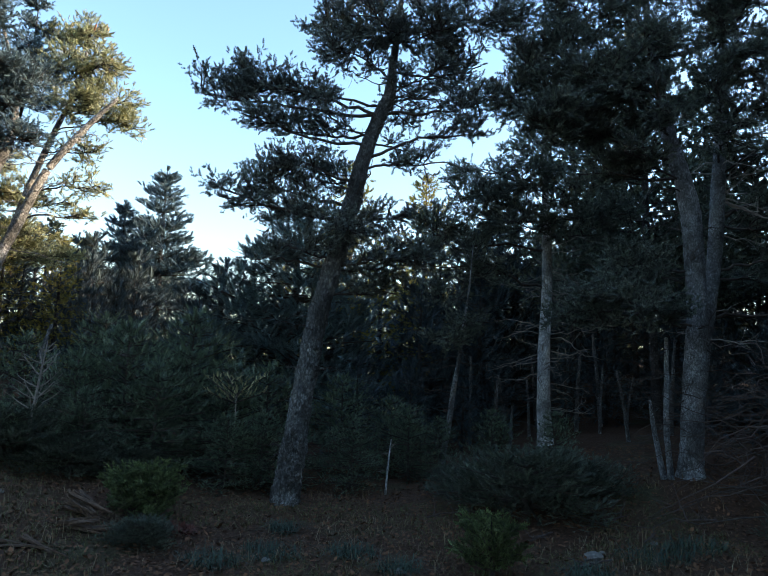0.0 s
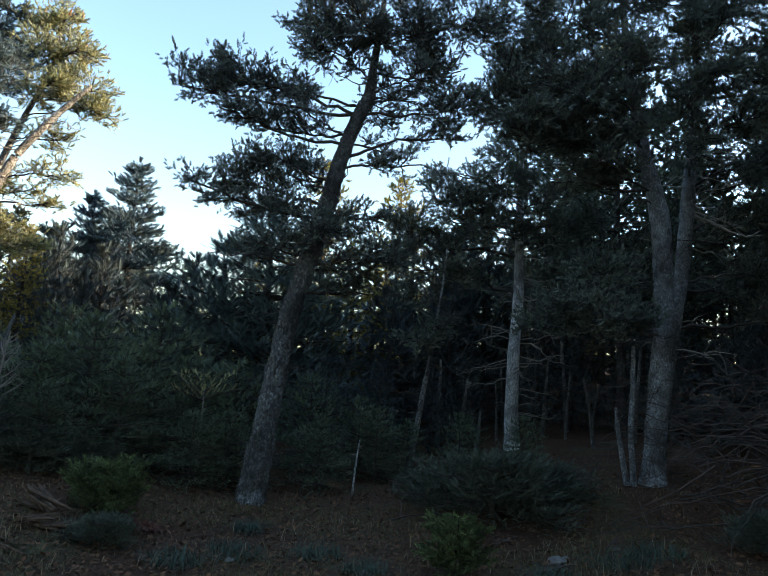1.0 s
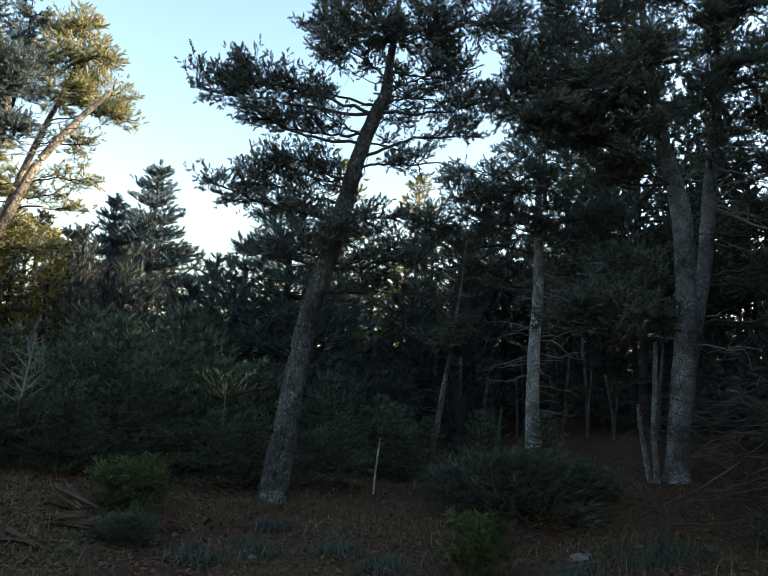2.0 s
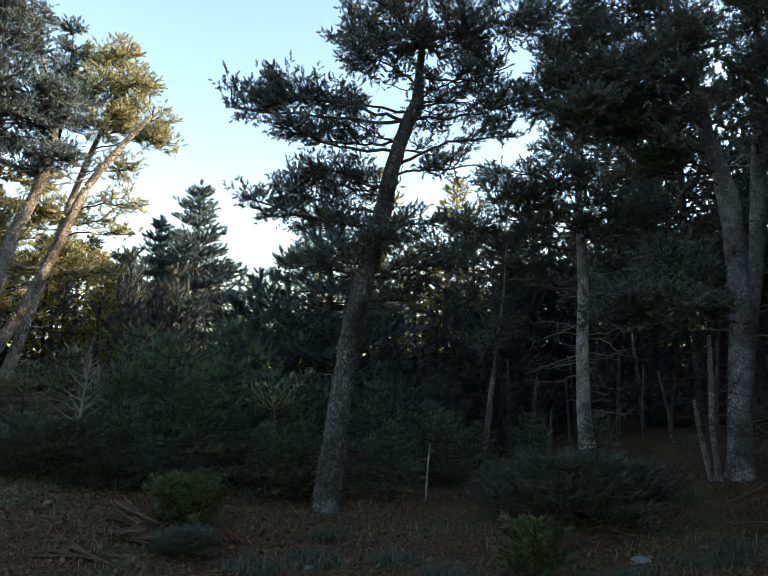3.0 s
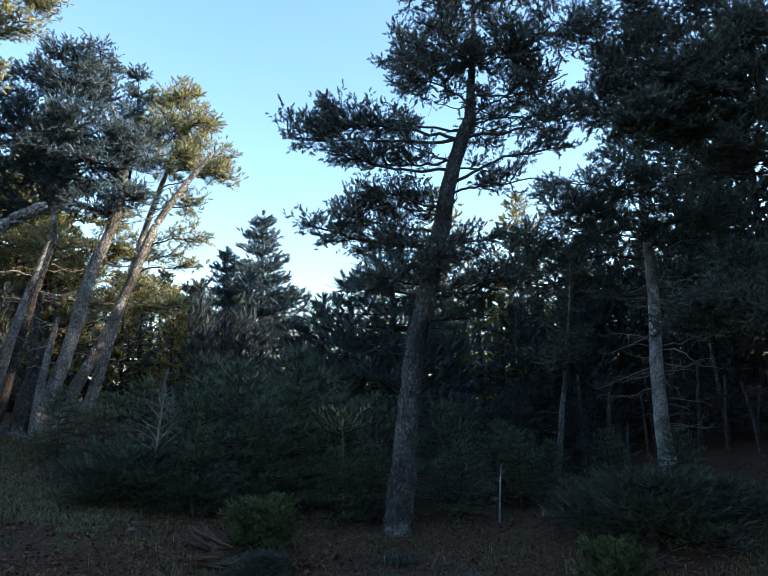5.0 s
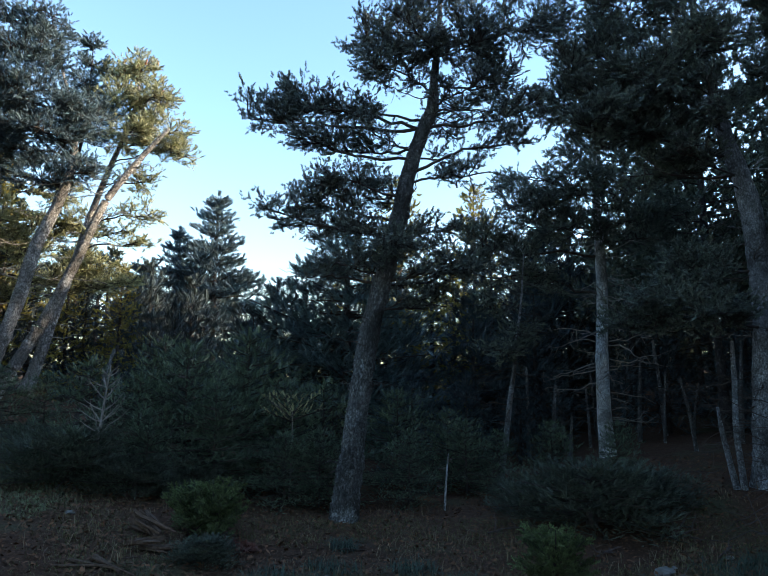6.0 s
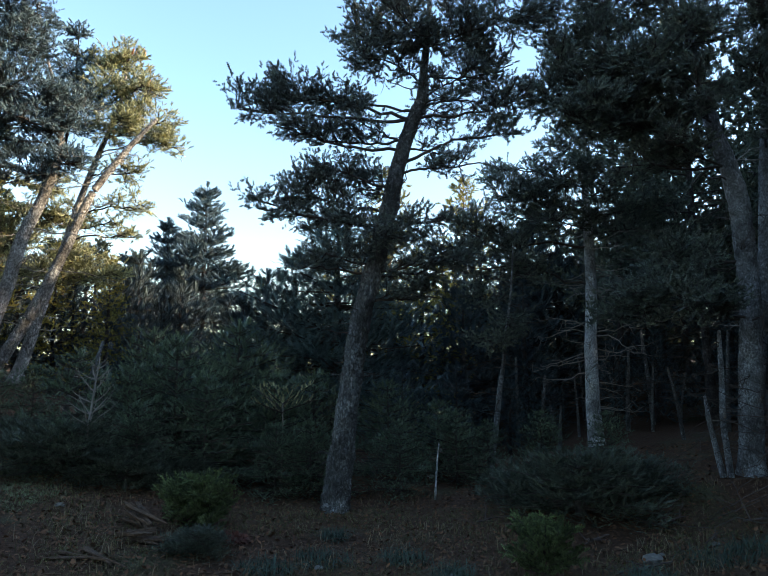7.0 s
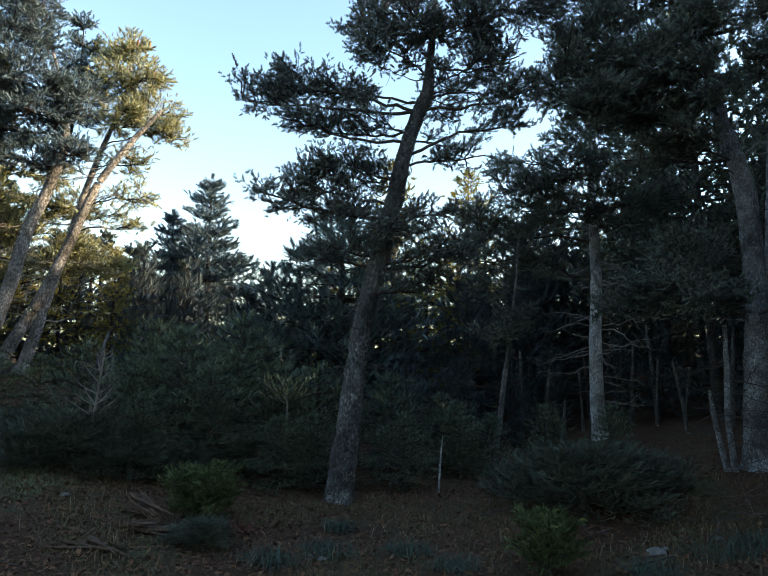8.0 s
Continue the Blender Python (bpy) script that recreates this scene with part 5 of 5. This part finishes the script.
split_wood("split_wood", (-2.6, 4.98), ((0, 0, 0.025, -15, 3, 0.55, 0.022, 0.014), (0.06, 0.05, 0.03, -40, 5, 0.45, 0.02, 0.012), (-0.08, -0.04, 0.02, 20, 2, 0.4, 0.025, 0.012), (0.15, -0.02, 0.04, -25, 8, 0.5, 0.015, 0.01)), "splintered wood lying on litter", 85)
log("fallen_log", (-7.6, 8.5, gz(-7.6, 8.5) + 0.12), (-6.6, 8.7, gz(-6.6, 8.7) + 0.10), 0.045, "grey fallen log on the grassy bank", 87, BARK)
log("fallen_log", (-7.5, 8.2, gz(-7.5, 8.2) + 0.05), (-6.9, 8.6, gz(-6.9, 8.6) + 0.25), 0.035, "grey fallen log on the grassy bank", 89, BARK)
log("fallen_log", (-7.9, 8.7, gz(-7.9, 8.7) + 0.05), (-7.1, 8.4, gz(-7.1, 8.4) + 0.2), 0.03, "grey fallen log on the grassy bank", 90, BARK)
for k, (xa, ya, xb, yb, r) in enumerate(((1.5, 6.45, 1.78, 6.66, 0.010), (1.52, 5.52, 2.02, 5.68, 0.010), (3.15, 6.85, 3.5, 6.8, 0.011), (2.2, 6.9, 2.7, 7.1, 0.009), (0.55, 7.3, 0.95, 7.55, 0.008), (2.5, 6.2, 2.75, 6.5, 0.007))):
    log("fallen_stick", (xa, ya, gz(xa, ya) + 0.02), (xb, yb, gz(xb, yb) + 0.035), r, "thin bare stick on the litter", 91 + k, TWIG_RED)


def stone(x, y, s, seed):
    r = np.random.RandomState(seed)
    bm = bmesh.new()
    bmesh.ops.create_icosphere(bm, subdivisions=3, radius=1)
    for v in bm.verts:
        k = 1 + 0.35 * noise.noise(v.co * 1.3 + Vector((seed, 0, 0))) + 0.12 * noise.noise(v.co * 4 + Vector((0, seed, 0)))
        v.co = Vector((v.co.x * k * s, v.co.y * k * s * 0.8, v.co.z * k * s * 0.55))
    me = bpy.data.meshes.new("stone")
    bm.to_mesh(me)
    bm.free()
    me.materials.append(STONE)
    ob = new("stone", me)
    ob.matrix_basis = pose(x, y, gz(x, y) + 0.1 * s, 0, 0, r.uniform(0, 360))
    return tagged(ob, "small pale lichened stone lying in the litter", "stone")


for i, (x, y, s) in enumerate(((1.92, 5.85, 0.085), (2.03, 5.95, 0.035), (-3.6, 6.3, 0.05), (0.2, 5.4, 0.05), (-0.9, 5.5, 0.045), (2.6, 6.2, 0.04))):
    stone(x, y, s, 100 + i)


def blades(name, rng, x, y, length, spread, mat, label, category="grass", width=0.004):
    """Curved grass blades, two triangles and a tip each, standing on the ground at x, y."""
    n = len(x)
    z = np.array([gz(a, b) for a, b in zip(x, y)]) - 0.01
    base = np.stack([x, y, z], 1)
    az = rng.uniform(0, 6.28, n)
    d = np.stack([np.cos(az), np.sin(az), np.zeros(n)], 1)
    w = np.stack([-np.sin(az), np.cos(az), np.zeros(n)], 1) * width * rng.uniform(0.6, 1.3, n)[:, None]
    lean = np.abs(rng.normal(spread, spread * 0.6, n))[:, None]
    up = np.array([[0, 0, 1.0]])
    L = length[:, None]
    m = base + up * L * 0.55 + d * L * lean * 0.35
    t = base + up * L * (1 - 0.4 * lean) + d * L * lean
    v = np.stack([base - w, base + w, m + w * 0.8, m - w * 0.8, t], 1).reshape(-1, 3)
    k = np.arange(n)[:, None] * 5
    tri = np.concatenate([k + np.array([[0, 1, 2]]), k + np.array([[0, 2, 3]]), k + np.array([[3, 2, 4]])])
    return tagged(mesh_object(name, v, tri, mat), label, category, kind="stuff")


gr = np.random.RandomState(91)


def scatter(n, x0, x1, y0, y1, clump, cut=0.0):
    """Points thicker where a slow noise is high."""
    out = []
    while len(out) < n:
        x, y = gr.uniform(x0, x1), gr.uniform(y0, y1)
        if noise.noise(Vector((x * clump, y * clump, 2.0))) > cut + gr.normal(0, 0.18):
            out.append((x, y))
    p = np.array(out)
    return p[:, 0], p[:, 1]


x, y = scatter(5000, -6.0, 4.5, 3.6, 9.0, 1.1, 0.1)
blades("grass", gr, x, y, gr.uniform(0.03, 0.09, len(x)) * (1 + (gr.uniform(0, 1, len(x)) > 0.95)), 0.8, GRASS, "thin dry grass on the forest floor")
x, y = scatter(24000, -5.0, 3.4, 3.8, 8.0, 0.9, 0.05)
blades("grass", gr, x, y, gr.uniform(0.02, 0.08, len(x)), 1.1, GRASS_GREEN, "short green grass on the forest floor", width=0.0024)
x, y = scatter(32000, -8.6, -3.8, 5.9, 8.9, 0.5, -0.3)
keep = y > 5.2 + 0.22 * (-x - 3.8) - 0.9 * np.sin(x * 2.1) * 0.2
x, y = x[keep], y[keep]
blades("grass", gr, x, y, gr.uniform(0.02, 0.085, len(x)), 1.2, GRASS_SOFT, "soft pale green grass on the bank", width=0.003)
x, y = scatter(3000, -9.5, -4.4, 5.8, 9.6, 0.7, 0.0)
blades("grass", gr, x, y, gr.uniform(0.06, 0.2, len(x)), 0.8, GRASS, "tall dry grass on the bank")
for cx, cy, s in ((-2.06, 5.66, 0.4), (-0.88, 5.7, 0.42), (-0.21, 5.9, 0.36), (2.42, 5.72, 0.5), (2.82, 5.9, 0.42), (-1.3, 5.3, 0.35), (1.7, 5.3, 0.3), (0.2, 5.45, 0.3), (-0.9, 6.5, 0.22)):
    n = 260
    a, d = gr.uniform(0, 6.28, n), s * np.sqrt(gr.uniform(0, 1, n)) * 0.6
    tuft = blades("grass_tuft", gr, cx + d * np.cos(a), cy + d * np.sin(a), gr.uniform(0.05, 0.19, n), 1.35, GRASS_BLUE, "bluish-green grass tuft in the litter", "grass tuft", 0.0028)

# single dry stalks
x, y = scatter(420, -3.6, 3.2, 5.0, 7.2, 1.4, 0.05)
blades("dry_stalks", gr, x, y, gr.uniform(0.08, 0.20, len(x)), 0.8, STRAW, "tall pale dry grass stalks in litter", width=0.002)
# withered red fern patch
n = 900
a, d = gr.uniform(0, 6.28, n), 0.15 * np.sqrt(gr.uniform(0, 1, n))
blades("withered_fern", gr, -1.85 + 1.3 * d * np.cos(a), 6.0 + d * np.sin(a), gr.uniform(0.03, 0.12, n), 0.9, plain("red_withered_fern", (0.075, 0.028, 0.020), (0.140, 0.056, 0.038), 6), "rust-red withered fern patch", "fern", 0.012)


def litter_cover(n):
    """Fallen leaves, bark chips and needles clumps as small bent quads lying at random."""
    x, y = gr.uniform(-7, 5.5, n), 3.4 + 7.5 * gr.uniform(0, 1, n) ** 1.4
    z = np.array([gz(a, b) for a, b in zip(x, y)]) + gr.uniform(0.0, 0.02, n)
    c = np.stack([x, y, z], 1)
    az, s = gr.uniform(0, 6.28, n), gr.uniform(0.010, 0.030, n)
    u = np.stack([np.cos(az), np.sin(az), gr.normal(0, 0.35, n)], 1) * s[:, None]
    v = np.stack([-np.sin(az), np.cos(az), gr.normal(0, 0.35, n)], 1) * (s * gr.uniform(0.3, 0.8, n))[:, None]
    q = np.stack([c - u, c + v, c + u, c - v], 1).reshape(-1, 3)
    q[:, 2] += 0.008
    return tagged(mesh_object("leaf_litter", q, np.arange(len(q)).reshape(-1, 4), LEAF), "brown fallen leaves and bark chips", "leaf litter", kind="stuff")


litter_cover(36000)
lines = []
for k in range(170):
    x, y = gr.uniform(-6, 5), gr.uniform(3.8, 9.5)
    a, l = gr.uniform(0, 6.28), gr.uniform(0.08, 0.45)
    x1, y1 = x + l * math.cos(a), y + l * math.sin(a)
    xm, ym = (x + x1) / 2 + gr.normal(0, 0.04), (y + y1) / 2 + gr.normal(0, 0.04)
    r = gr.uniform(0.002, 0.006)
    lines.append((np.array([(x, y, gz(x, y) + 0.012), (xm, ym, gz(xm, ym) + 0.02 + gr.uniform(0, 0.03)), (x1, y1, gz(x1, y1) + 0.012)]), np.array([r, r, r * 0.5])))
v, q = tubes(lines, 4)
tagged(mesh_object("fallen_twigs", v, q, WOOD), "thin bare twigs strewn over the litter", "twigs", kind="stuff")
